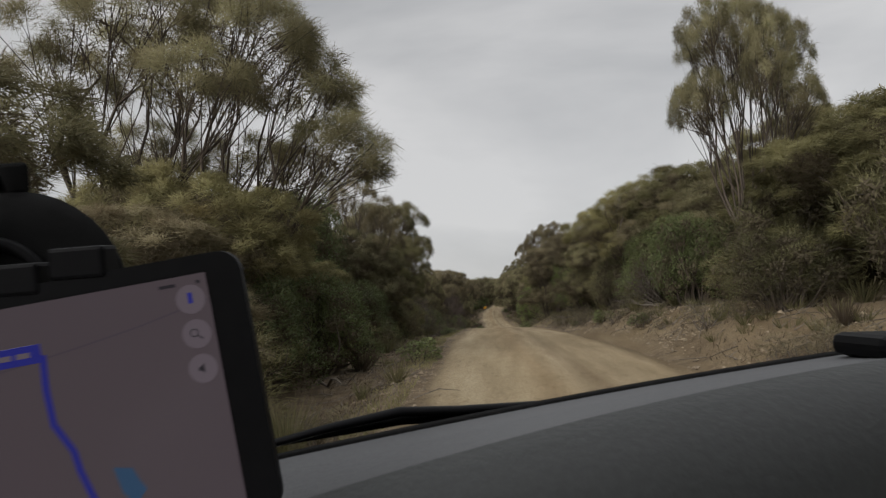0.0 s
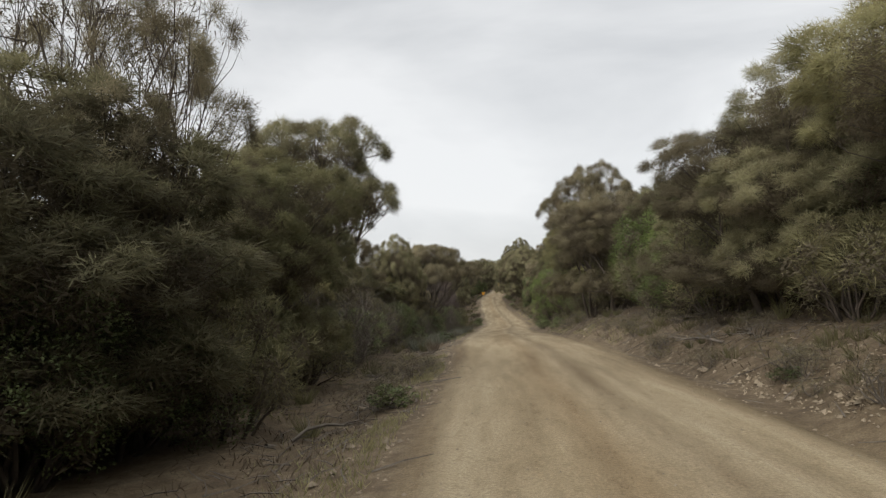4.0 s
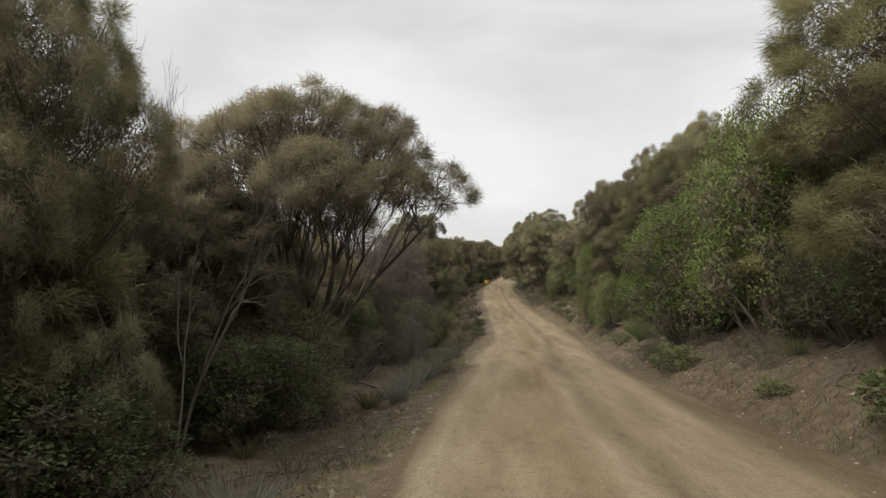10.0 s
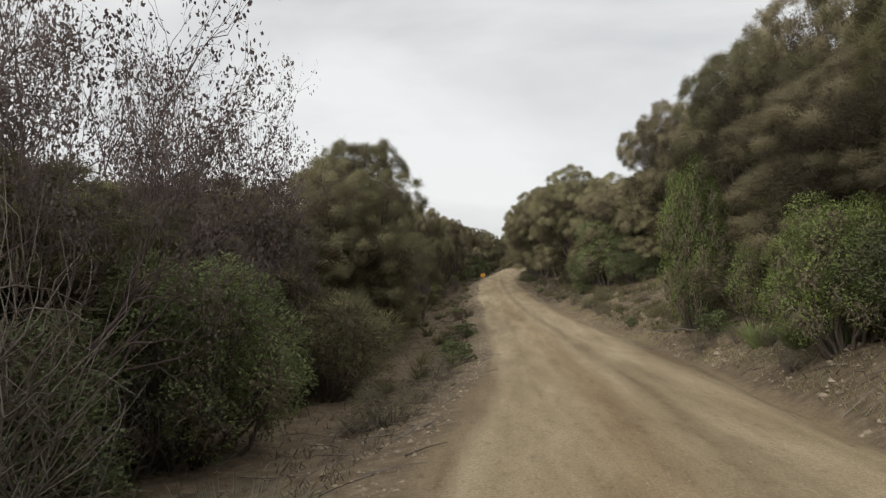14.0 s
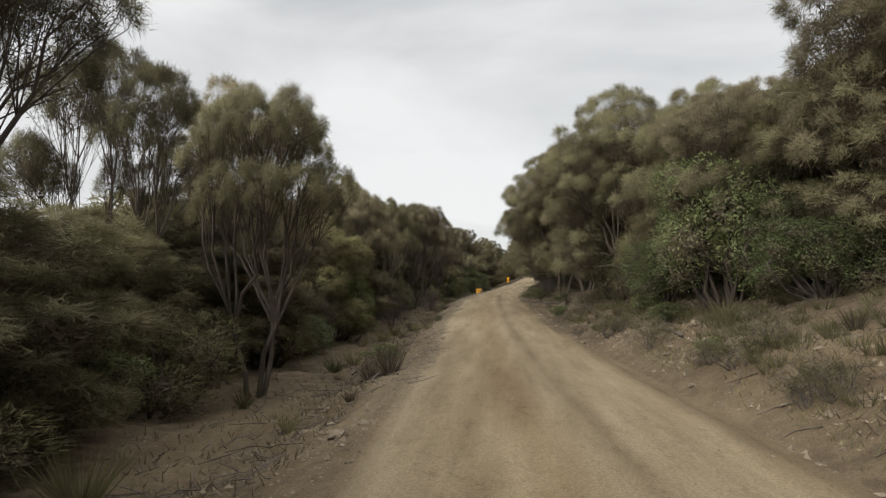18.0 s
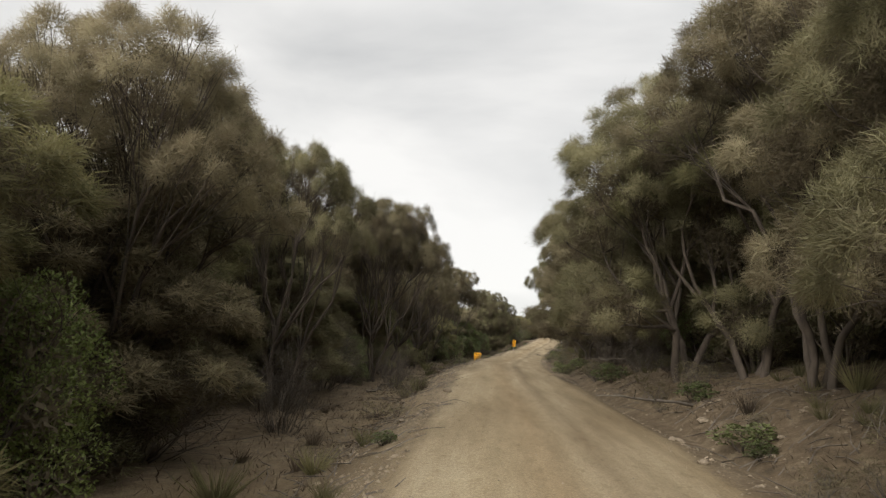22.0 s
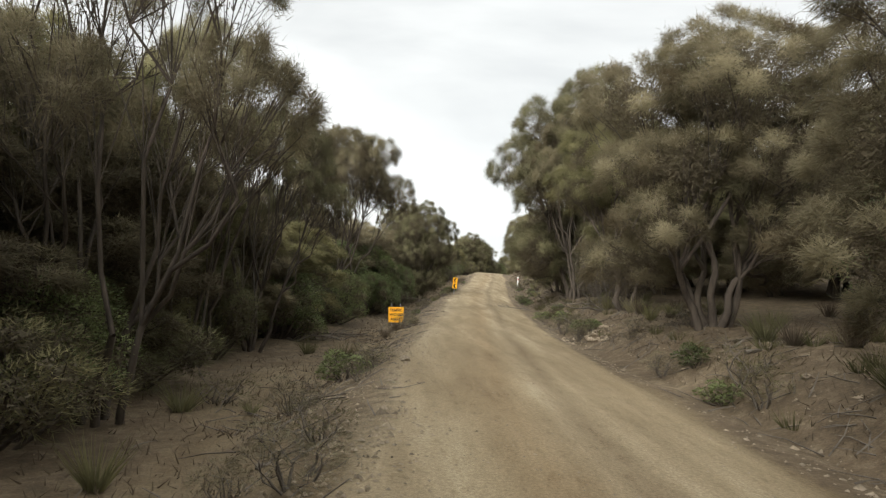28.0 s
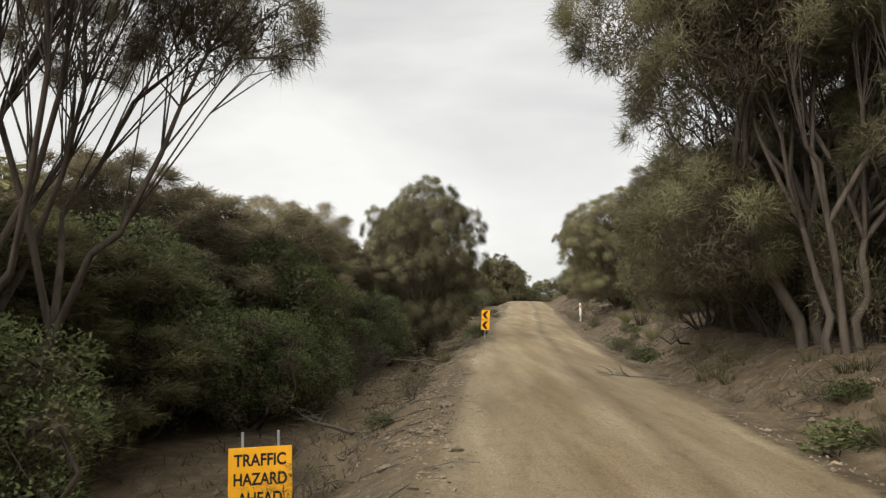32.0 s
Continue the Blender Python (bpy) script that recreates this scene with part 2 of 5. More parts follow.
def ground_material():
    """Bush floor and road surface in one: the attribute "worn" says how far wheels have packed the ground."""
    m, nt, b = base_material("earth_and_gravel", 0.95)
    n1 = noise_node(nt, 0.35, 6.0, 0.6)
    n2 = noise_node(nt, 4.0, 6.0, 0.7)
    n3 = noise_node(nt, 34.0, 4.0, 0.65)
    n4 = noise_node(nt, 110.0, 2.0, 0.6)
    c1 = ramp_node(nt, n1.outputs["Fac"], [(0.35, (0.070, 0.050, 0.029)), (0.55, (0.128, 0.093, 0.055)), (0.72, (0.215, 0.165, 0.102))])
    c2 = ramp_node(nt, n2.outputs["Fac"], [(0.32, (0.036, 0.026, 0.016)), (0.50, (0.108, 0.078, 0.046)), (0.72, (0.250, 0.198, 0.130))])
    earth = mix_node(nt, c1.outputs["Color"], c2.outputs["Color"], 0.55)
    streak = noise_node(nt, 1.5, 6.0, 0.62, stretch=(1.5, 0.16, 1))
    wide = noise_node(nt, 0.9, 5.0, 0.6, stretch=(1, 0.12, 1))
    c4 = ramp_node(nt, streak.outputs["Fac"], [(0.28, (0.182, 0.142, 0.088)), (0.50, (0.243, 0.196, 0.127)), (0.72, (0.300, 0.250, 0.170))])
    c5 = ramp_node(nt, wide.outputs["Fac"], [(0.35, (0.80, 0.75, 0.68)), (0.65, (1.10, 1.09, 1.06))])
    # ochre crown between the pale wheel tracks, duller towards the edges
    lane = nt.nodes.new("ShaderNodeAttribute")
    lane.attribute_name = "lane"
    c7 = ramp_node(nt, lane.outputs["Fac"], [(0.02, (0.66, 0.62, 0.57)), (0.08, (1.12, 1.13, 1.12)), (0.30, (1.10, 1.09, 1.04)), (0.43, (0.96, 0.89, 0.79)), (0.53, (1.10, 1.10, 1.08)), (0.60, (0.74, 0.70, 0.65)), (0.67, (1.08, 1.08, 1.06)), (0.90, (1.08, 1.07, 1.03)), (0.975, (0.64, 0.60, 0.54))])
    crust = noise_node(nt, 7.0, 6.0, 0.72, stretch=(1, 0.45, 1))
    c8 = ramp_node(nt, crust.outputs["Fac"], [(0.34, (0.78, 0.75, 0.71)), (0.47, (1.0, 1.0, 1.0)), (0.62, (1.0, 1.0, 1.0)), (0.74, (1.22, 1.21, 1.18))])
    base = mix_node(nt, c4.outputs["Color"], c7.outputs["Color"], 0.9, "MULTIPLY")
    base = mix_node(nt, base.outputs["Color"], c8.outputs["Color"], 0.8, "MULTIPLY")
    track = mix_node(nt, base.outputs["Color"], c5.outputs["Color"], 1.0, "MULTIPLY")
    att = nt.nodes.new("ShaderNodeAttribute")
    att.attribute_name = "worn"
    jit = nt.nodes.new("ShaderNodeMath")
    jit.operation = "MULTIPLY_ADD"
    nt.links.new(n2.outputs["Fac"], jit.inputs[0])
    jit.inputs[1].default_value = 0.6
    jit.inputs[2].default_value = -0.30
    add = nt.nodes.new("ShaderNodeMath")
    nt.links.new(att.outputs["Fac"], add.inputs[0])
    nt.links.new(jit.outputs[0], add.inputs[1])
    fac = nt.nodes.new("ShaderNodeMapRange")
    fac.inputs["From Min"].default_value = 0.25
    fac.inputs["From Max"].default_value = 0.75
    nt.links.new(add.outputs[0], fac.inputs["Value"])
    both = mix_node(nt, earth.outputs["Color"], track.outputs["Color"], fac.outputs["Result"])
    c3 = ramp_node(nt, n3.outputs["Fac"], [(0.32, (0.62, 0.61, 0.60)), (0.68, (1.25, 1.25, 1.25))])
    grain = mix_node(nt, both.outputs["Color"], c3.outputs["Color"], 0.75, "MULTIPLY")
    c6 = ramp_node(nt, n4.outputs["Fac"], [(0.35, (0.80, 0.80, 0.80)), (0.65, (1.15, 1.15, 1.15))])
    fine = mix_node(nt, grain.outputs["Color"], c6.outputs["Color"], 0.7, "MULTIPLY")
    nt.links.new(fine.outputs["Color"], b.inputs["Base Color"])
    bump_node(nt, n3.outputs["Fac"], 0.8, 0.025, b)
    return m


EARTH = ground_material()


def left_edge(y):
    return 1.95 - 0.35 * ramp01(y, 95, 125) - 0.1 * ramp01(y, 150, 175) + 0.12 * np.sin(y * 0.31) + 0.05 * np.sin(y * 1.3)


def right_edge(y):
    return 2.45 - 0.25 * ramp01(y, 100, 125) - 0.25 * ramp01(y, 140, 165) + 0.14 * np.sin(y * 0.27 + 2) + 0.05 * np.sin(y * 1.1 + 1)


def worn(ob, X, Y):
    """Stores how far the ground is packed by wheels: full on the road, fading over the verges, less between the wheel tracks."""
    d = X - road_x(Y)
    w = np.where(d < 0, 1 - ramp01(-d, left_edge(Y) - 0.15, left_edge(Y) + 0.20), 1 - ramp01(d, right_edge(Y) - 0.20, right_edge(Y) + 0.15))
    w = 0.95 * w + 0.12
    # gravel shoulder on the embankment, and the stony cut bank
    patch = 0.12 * np.sin(Y * 0.7) + 0.10 * np.sin(X * 1.9 + Y * 0.33)
    left_fill = (d < 0) * ramp01(Y, 84, 108) * (1 - ramp01(-d, left_edge(Y) + 2.2, left_edge(Y) + 4.0))
    cut = (d > 0) * (0.9 * ramp01(Y, 92, 101) * (1 - ramp01(Y, 114, 126)) + (1 - ramp01(Y, 22, 40))) * (1 - ramp01(d, right_edge(Y) + 1.8, right_edge(Y) + 4.5))
    w = np.maximum(w, (0.60 + patch) * left_fill)
    w = np.maximum(w, (0.58 + patch) * cut)
    lane = ob.data.attributes.new("lane", "FLOAT", "POINT")
    wobble = 0.10 * np.sin(Y * 0.13) + 0.06 * np.sin(Y * 0.41)
    lane.data.foreach_set("value", np.clip((d + wobble + 2.0) / 4.3, 0, 1).ravel().astype(np.float32))
    att = ob.data.attributes.new("worn", "FLOAT", "POINT")
    att.data.foreach_set("value", w.ravel().astype(np.float32))


def spread(inner, step, outer, grow):
    v = list(np.arange(0, inner + 1e-6, step))
    s = step
    while v[-1] < outer:
        s *= grow
        v.append(v[-1] + s)
    return np.array(v)


def build_ground():
    side = spread(9.0, 0.35, 2500, 1.22)
    us = np.concatenate([-side[:0:-1], side])
    back = spread(12, 0.6, 2500, 1.4)
    ahead = spread(275, 0.6, 4000, 1.3)
    ys = np.concatenate([-back[:0:-1], ahead])
    U, Y = np.meshgrid(us, ys)
    X = U + road_x(Y)
    Z = ground_z(X, Y)
    D = X - road_x(Y)
    # under the road strip the sheet lies a little lower
    Z = Z - 0.05 * (D > -left_edge(Y) + 0.3) * (D < right_edge(Y) - 0.3)
    far = np.hypot(X, Y - 120)
    Z = Z * (1 - ramp01(far, 400, 1500)) + 6 * ramp01(far, 400, 1500)
    verts = np.stack([X, Y, Z], -1).reshape(-1, 3)
    r, c = len(ys), len(us)
    k = (np.arange(r - 1)[:, None] * c + np.arange(c - 1)[None]).ravel()
    faces = np.stack([k, k + 1, k + c + 1, k + c], 1)
    ob = mesh_object("ground", verts.tolist(), faces.tolist(), EARTH, smooth=True)
    worn(ob, X, Y)
    tagged(ob, "brown bush floor of bare earth, gravel and leaf litter", "ground", kind="structure")
    # the road itself, worn edges
    ys = np.arange(-30, 300, 0.5)
    us = np.linspace(-1, 1, 27)
    U, Y = np.meshgrid(us, ys)
    edge = np.where(U > 0, right_edge(Y), left_edge(Y))
    X = road_x(Y) + U * edge
    Z = ground_z(X, Y) + 0.010 - 0.03 * np.abs(U) ** 10
    verts = np.stack([X, Y, Z], -1).reshape(-1, 3)
    r, c = len(ys), len(us)
    k = (np.arange(r - 1)[:, None] * c + np.arange(c - 1)[None]).ravel()
    faces = np.stack([k, k + 1, k + c + 1, k + c], 1)
    ob = mesh_object("road", verts.tolist(), faces.tolist(), EARTH, smooth=True)
    worn(ob, X, Y)
    tagged(ob, "pale unsealed gravel road with worn wheel tracks", "road", kind="structure")


build_ground()

# ------------------------------------------------------------ plants
rng = np.random.default_rng(7)


def unit(v):
    return v / np.maximum(np.linalg.norm(v, axis=-1, keepdims=True), 1e-9)


class Tubes:
    """Collects tapered branches into one mesh."""

    def __init__(self):
        self.v, self.f, self.n = [], [], 0

    def add(self, pts, radii, sides=5):
        pts = np.array(pts, float)
        t = unit(np.gradient(pts, axis=0))
        a = unit(np.cross(t, np.array([0.31, 0.87, 0.21])))
        b = np.cross(t, a)
        ang = np.arange(sides) * 2 * np.pi / sides
        ring = np.cos(ang)[None, :, None] * a[:, None] + np.sin(ang)[None, :, None] * b[:, None]
        self.v.append((pts[:, None] + ring * np.array(radii)[:, None, None]).reshape(-1, 3))
        for i in range(len(pts) - 1):
            for k in range(sides):
                k2 = (k + 1) % sides
                self.f.append((self.n + i * sides + k, self.n + i * sides + k2, self.n + (i + 1) * sides + k2, self.n + (i + 1) * sides + k))
        self.n += len(pts) * sides

    def verts(self):
        return np.concatenate(self.v)


def bend(p, q, r, sag=0.12, n=5):
    """A wavy way from p to q."""
    p, q = np.array(p, float), np.array(q, float)
    u = np.linspace(0, 1, n)[:, None]
    w = p + (q - p) * u
    L = np.linalg.norm(q - p)
    off = r.normal(0, 1, 3) * sag * L
    off[2] = abs(off[2]) * 0.5
    w += np.sin(u * np.pi) * off
    w[1:-1] += r.normal(0, 0.03 * L, (n - 2, 3))
    return w


def blades(centres, dirs, length, width, r, droop=0.25, split=1):
    """Narrow needle sprays: one bent pair of triangles each."""
    n = len(centres)
    d = unit(dirs)
    L = length * r.uniform(0.6, 1.3, n)[:, None]
    s = unit(np.cross(d, r.normal(0, 1, (n, 3)))) * (width * r.uniform(0.6, 1.3, n)[:, None])
    tip = centres + d * L - np.array([0, 0, 1.0]) * L * droop
    v = np.stack([centres - s * 0.5, centres + s * 0.5, tip], 1).reshape(-1, 3)
    f = np.arange(n * 3).reshape(-1, 3)
    return v, f


def leaflets(centres, dirs, length, width, r):
    """Diamond leaves, lightly folded."""
    n = len(centres)
    d = unit(dirs)
    L = length * r.uniform(0.6, 1.35, n)[:, None]
    s = unit(np.cross(d, r.normal(0, 1, (n, 3))))
    up = np.cross(s, d)
    s = s * (width * r.uniform(0.7, 1.3, n)[:, None])
    mid = centres + d * L * 0.45 + up * L * 0.08
    v = np.stack([centres, mid - s * 0.5, centres + d * L, mid + s * 0.5], 1).reshape(-1, 3)
    f = np.arange(n * 4).reshape(-1, 4)
    return v, f


def core(centre, rad, r):
    """Uneven dark inner mass of a clump, 20 faces."""
    g = (1 + 5 ** 0.5) / 2
    p = np.array([(-1, g, 0), (1, g, 0), (-1, -g, 0), (1, -g, 0), (0, -1, g), (0, 1, g), (0, -1, -g), (0, 1, -g), (g, 0, -1), (g, 0, 1), (-g, 0, -1), (-g, 0, 1)])
    f = [(0, 11, 5), (0, 5, 1), (0, 1, 7), (0, 7, 10), (0, 10, 11), (1, 5, 9), (5, 11, 4), (11, 10, 2), (10, 7, 6), (7, 1, 8),
         (3, 9, 4), (3, 4, 2), (3, 2, 6), (3, 6, 8), (3, 8, 9), (4, 9, 5), (2, 4, 11), (6, 2, 10), (8, 6, 7), (9, 8, 1)]
    v = unit(p) * r.uniform(0.75, 1.15, (12, 1)) * rad + centre
    return v, np.array(f)


def crown_mesh(name, leaf_bits, normals, core_bits, leaf_mat, parent, tones=None):
    """The leaves and the inside of a crown, its shade put into a darker brown, as one mesh; leaves are shaded along
    their clump's swell.
    """
    turned = []
    for (v, f), nn in zip(leaf_bits, normals):
        # wind each leaf so that its face looks the way of the swell
        g = np.cross(v[f[:, 1]] - v[f[:, 0]], v[f[:, 2]] - v[f[:, 0]])
        back = (g * nn[f[:, 0]]).sum(1) < 0
        f = np.where(back[:, None], f[:, ::-1], f)
        turned.append((v, f))
    v, f = gather(turned + core_bits)
    n_leaf = sum(len(x[1]) for x in leaf_bits)
    ob = mesh_object(name, v, f, leaf_mat, parent)
    me = ob.data
    me.materials.append(INNER_SHADE)
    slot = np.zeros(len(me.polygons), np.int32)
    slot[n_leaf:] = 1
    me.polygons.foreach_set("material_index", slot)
    me.polygons.foreach_set("use_smooth", np.ones(len(me.polygons), bool))
    nv = np.zeros((len(v), 3))
    k = np.concatenate(normals)
    nv[:len(k)] = k
    me.normals_split_custom_set_from_vertices(nv.tolist())
    if tones is not None:
        t = np.full(len(v), 0.5, np.float32)
        t[:len(tones)] = tones
        me.attributes.new("tuft", "FLOAT", "POINT").data.foreach_set("value", t)
    return ob


def random_dirs(n, r):
    return unit(r.normal(0, 1, (n, 3)))


def gather(lists):
    vs, fs, n = [], [], 0
    for v, f in lists:
        vs.append(v)
        fs.append(f + n)
        n += len(v)
    return np.concatenate(vs), [tuple(x) for f in fs for x in f]


NOMINAL_H, NOMINAL_R = 6.6, 2.8
# style: height of the crown's lower edge, rings of lobes (count, distance out, lowest and highest, smallest and largest radius), flatness
CROWNS = {
    "dome": ((1, 0.10, 0.80, 0.84, 1.15, 1.40), (5, 0.50, 0.62, 0.76, 1.00, 1.30), (6, 0.62, 0.40, 0.54, 0.85, 1.15), (6, 0.62, 0.17, 0.28, 0.75, 0.95)),
    "half": ((1, 0.10, 0.80, 0.84, 1.10, 1.35), (5, 0.50, 0.64, 0.78, 0.95, 1.25), (6, 0.62, 0.42, 0.56, 0.80, 1.10), (5, 0.60, 0.16, 0.28, 0.70, 0.90)),
    "open": ((1, 0.10, 0.81, 0.86, 0.95, 1.20), (6, 0.52, 0.64, 0.80, 0.75, 1.05), (6, 0.66, 0.42, 0.58, 0.65, 0.95)),
    "umbrella": ((2, 0.20, 0.82, 0.86, 0.90, 1.10), (6, 0.48, 0.73, 0.83, 0.85, 1.10), (8, 0.76, 0.58, 0.74, 0.62, 0.88)),
    "tall": ((1, 0.10, 0.84, 0.88, 0.80, 1.00), (4, 0.36, 0.66, 0.80, 0.70, 0.95), (4, 0.46, 0.44, 0.58, 0.55, 0.80)),
}


def crown_lobes(r, style):
    """The large rounded masses of a crown: centre and radius of each."""
    out = []
    for n, far, lo, hi, small, big in CROWNS[style]:
        first = r.uniform(0, 6.28)
        for k in range(n):
            a = first + k * 2 * math.pi / n + r.uniform(-0.35, 0.35)
            d = NOMINAL_R * far * r.uniform(0.8, 1.15)
            out.append((np.array([d * math.cos(a), d * math.sin(a), NOMINAL_H * r.uniform(lo, hi)]), r.uniform(small, big)))
    return out


def crown_heads(r, lobes, density, gaps, flat, under):
    """Rounded tufted heads over the outside of the lobes: centre, way out, radius, number of the lobe."""
    out = []
    for i, (c, rad) in enumerate(lobes):
        n = max(6, int(33 * density * rad * rad))
        k = np.arange(n) + 0.5
        z = 1 - 2 * k / n
        a = k * 2.39996 + r.uniform(0, 6.28)
        d = np.stack([np.sqrt(1 - z * z) * np.cos(a), np.sqrt(1 - z * z) * np.sin(a), z], 1) + r.normal(0, 0.10, (n, 3))
        d = unit(d)
        for w in d:
            if w[2] < under or r.uniform() < gaps:
                continue
            p = c + w * [1, 1, flat] * rad * r.uniform(0.80, 1.04)
            if any(j != i and np.linalg.norm((p - q) / [1, 1, flat]) < 0.80 * qr for j, (q, qr) in enumerate(lobes)):
                continue
            out.append((p, unit(w + np.array([0, 0, 0.45])), r.uniform(0.25, 0.45) / density ** 0.5, i))
    return out


def make_tree(name, seed, style, leaf_mat, bark_mat, label, density=1.0, tufts=76, needles=9, length=0.150, width=0.0080, gaps=0.08, flat=0.85, under=-0.45, fill=1.0, stems=3, twigs=0.4, thick=1.0):
    """One tree at the origin: leaning stems that fork into limbs and twigs, and a crown of many bristly heads."""
    r = np.random.default_rng(seed)
    lobes = crown_lobes(r, style)
    heads = crown_heads(r, lobes, density, gaps, flat, under)
    root = new(name)
    tubes = Tubes()
    low = min(c[2] for c, _ in lobes)
    forks = []
    for s in range(stems):
        a = s * 2 * math.pi / stems + r.uniform(-0.5, 0.5)
        base = np.array([0.15 * math.cos(a), 0.15 * math.sin(a), -0.35])
        out = r.uniform(0.35, 0.9)
        top = np.array([out * math.cos(a), out * math.sin(a), max(1.2, low * 0.42) * r.uniform(0.8, 1.2)])
        w = bend(base, top, r, 0.07, 6)
        tubes.add(w, np.linspace(0.115, 0.075, 6) * thick, 6)
        forks.append(w)
    joints = []
    for c, rad in lobes:
        best = min(forks, key=lambda w: np.hypot(*(w[-1][:2] - c[:2] * 0.5)) + r.uniform(0, 0.5))
        start = best[-1] if c[2] > best[-1][2] else best[3]
        end = c - np.array([c[0] * 0.12, c[1] * 0.12, 0.45 * rad])
        w = bend(start, end, r, 0.09, 6)
        tubes.add(w, np.linspace(0.062, 0.026, 6) * thick, 5)
        joints.append(w)
    for p, d, hr, i in heads:
        if r.uniform() > twigs:
            continue
        w = joints[i]
        start = w[int(r.integers(2, 6))]
        mid = start + (p - start) * r.uniform(0.45, 0.7) + r.normal(0, 0.08, 3)
        tubes.add(np.array([start, mid, p]), (0.020 * thick, 0.012 * thick, 0.005), 3)
        for _ in range(2 if twigs > 0.5 else 1):
            tip = p + unit(d + random_dirs(1, r)[0] * 0.9) * hr * r.uniform(0.5, 1.05)
            tubes.add(bend(mid, tip, r, 0.10, 3), (0.009, 0.006, 0.003), 3)
    mesh_object("trunk", tubes.verts(), tubes.f, bark_mat, root, smooth=True)
    # all heads at once: tufts fan out from each head, needles from each tuft
    hc = np.array([h[0] for h in heads])
    hd = np.array([h[1] for h in heads])
    hr = np.array([h[2] for h in heads])
    n = np.maximum(4, (tufts * (hr / 0.35) ** 2).astype(int))
    k = np.repeat(np.arange(len(heads)), n)
    td = unit(hd[k] * 0.85 + random_dirs(len(k), r))
    td[:, 2] = np.maximum(td[:, 2], -0.45)
    tp = hc[k] + td * (hr[k] * r.uniform(0.25, 0.62, len(k)))[:, None] * [1, 1, 0.9]
    tone = np.clip(r.normal(0.55, 0.15, len(heads))[k] + r.normal(0, 0.13, len(k)), 0.1, 1.0)
    tn = unit(td * 0.8 + hd[k] * 0.45 + random_dirs(len(k), r) * 0.22 + [0, 0, 0.10])
    j = np.repeat(np.arange(len(k)), needles)
    m = len(j)
    p = tp[j] + r.normal(0, 0.055 / density ** 0.5, (m, 3))
    way = td[j] + random_dirs(m, r) * 0.85 + [0, 0, 0.05]
    leaf = blades(p, way, length, width, r, 0.16)
    nn = np.repeat(unit(tn[j] + random_dirs(m, r) * 0.10), 3, 0)
    cores = []
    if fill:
        # dry needles and fine twigs within each mass, browner and darkened for inner shade
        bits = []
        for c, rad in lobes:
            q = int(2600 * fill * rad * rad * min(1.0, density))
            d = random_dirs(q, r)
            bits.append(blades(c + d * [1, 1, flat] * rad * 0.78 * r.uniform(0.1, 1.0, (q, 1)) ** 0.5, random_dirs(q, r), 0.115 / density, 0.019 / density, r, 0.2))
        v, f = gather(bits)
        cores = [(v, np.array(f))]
    crown_mesh("crown", [leaf], [nn], cores, leaf_mat, root, np.repeat(tone[j], 3))
    tagged(root, label, "tree")
    return root


def make_shrub(name, seed, clumps, leaves, size, leaf_mat, bark_mat, label, leafy=True, opaque=0.6, bare=0, thin=1.0):
    """A bush about 2 m high and 2.4 m across at the origin."""
    r = np.random.default_rng(seed)
    root = new(name)
    tubes = Tubes()
    bits, normals, cores = [], [], []
    for k in range(clumps):
        a = k * 2.39996 + r.uniform(-0.3, 0.3)
        q = (k + 0.5) / clumps
        z = 0.30 + 1.45 * q
        rad = 1.05 * math.sqrt(max(0.02, 1 - ((z - 0.6) / 1.35) ** 2)) * r.uniform(0.5, 0.95)
        c = np.array([rad * math.cos(a), rad * math.sin(a), z])
        cr = r.uniform(0.28, 0.46)
        base = np.array([0.12 * math.cos(a), 0.12 * math.sin(a), -0.25])
        w = bend(base, c, r, 0.08, 5)
        tubes.add(w, np.linspace(0.035, 0.010, 5) * thin, 4)
        for _ in range(3 + bare):
            tip = c + random_dirs(1, r)[0] * cr * (1.0 + 0.6 * (bare > 0)) + np.array([0, 0, 0.12])
            tubes.add(bend(w[r.integers(2, 5)], tip, r, 0.12, 4), np.linspace(0.010, 0.003, 4) * (thin + 1) / 2, 3)
        n = int(leaves * (cr / 0.37) ** 2)
        if n:
            d = random_dirs(n, r)
            d[:, 2] = np.abs(d[:, 2]) * np.where(r.uniform(0, 1, n) < 0.75, 1, -0.8)
            p = c + d * cr * r.uniform(0.5, 1.0, (n, 1)) ** 0.6
            if leafy:
                bits.append(leaflets(p, d + random_dirs(n, r) * 0.9, size, size * 0.5, r))
            else:
                bits.append(blades(p, d + random_dirs(n, r) * 0.7 + np.array([0, 0, 0.3]), size, size * 0.075, r, 0.15))
            normals.append(np.repeat(unit(d + random_dirs(n, r) * 0.4 + [0, 0, 0.2]), 4 if leafy else 3, 0))
            # inner blades of the clump, the shade put into their darker colour
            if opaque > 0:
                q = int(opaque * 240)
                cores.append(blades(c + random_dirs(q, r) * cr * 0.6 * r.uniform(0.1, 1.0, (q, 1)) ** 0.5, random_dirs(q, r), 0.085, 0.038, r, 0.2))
    mesh_object("trunk", tubes.verts(), tubes.f, bark_mat, root, smooth=True)
    crown_mesh("foliage", bits, normals, cores, leaf_mat, root)
    tagged(root, label, "shrub")
    return root


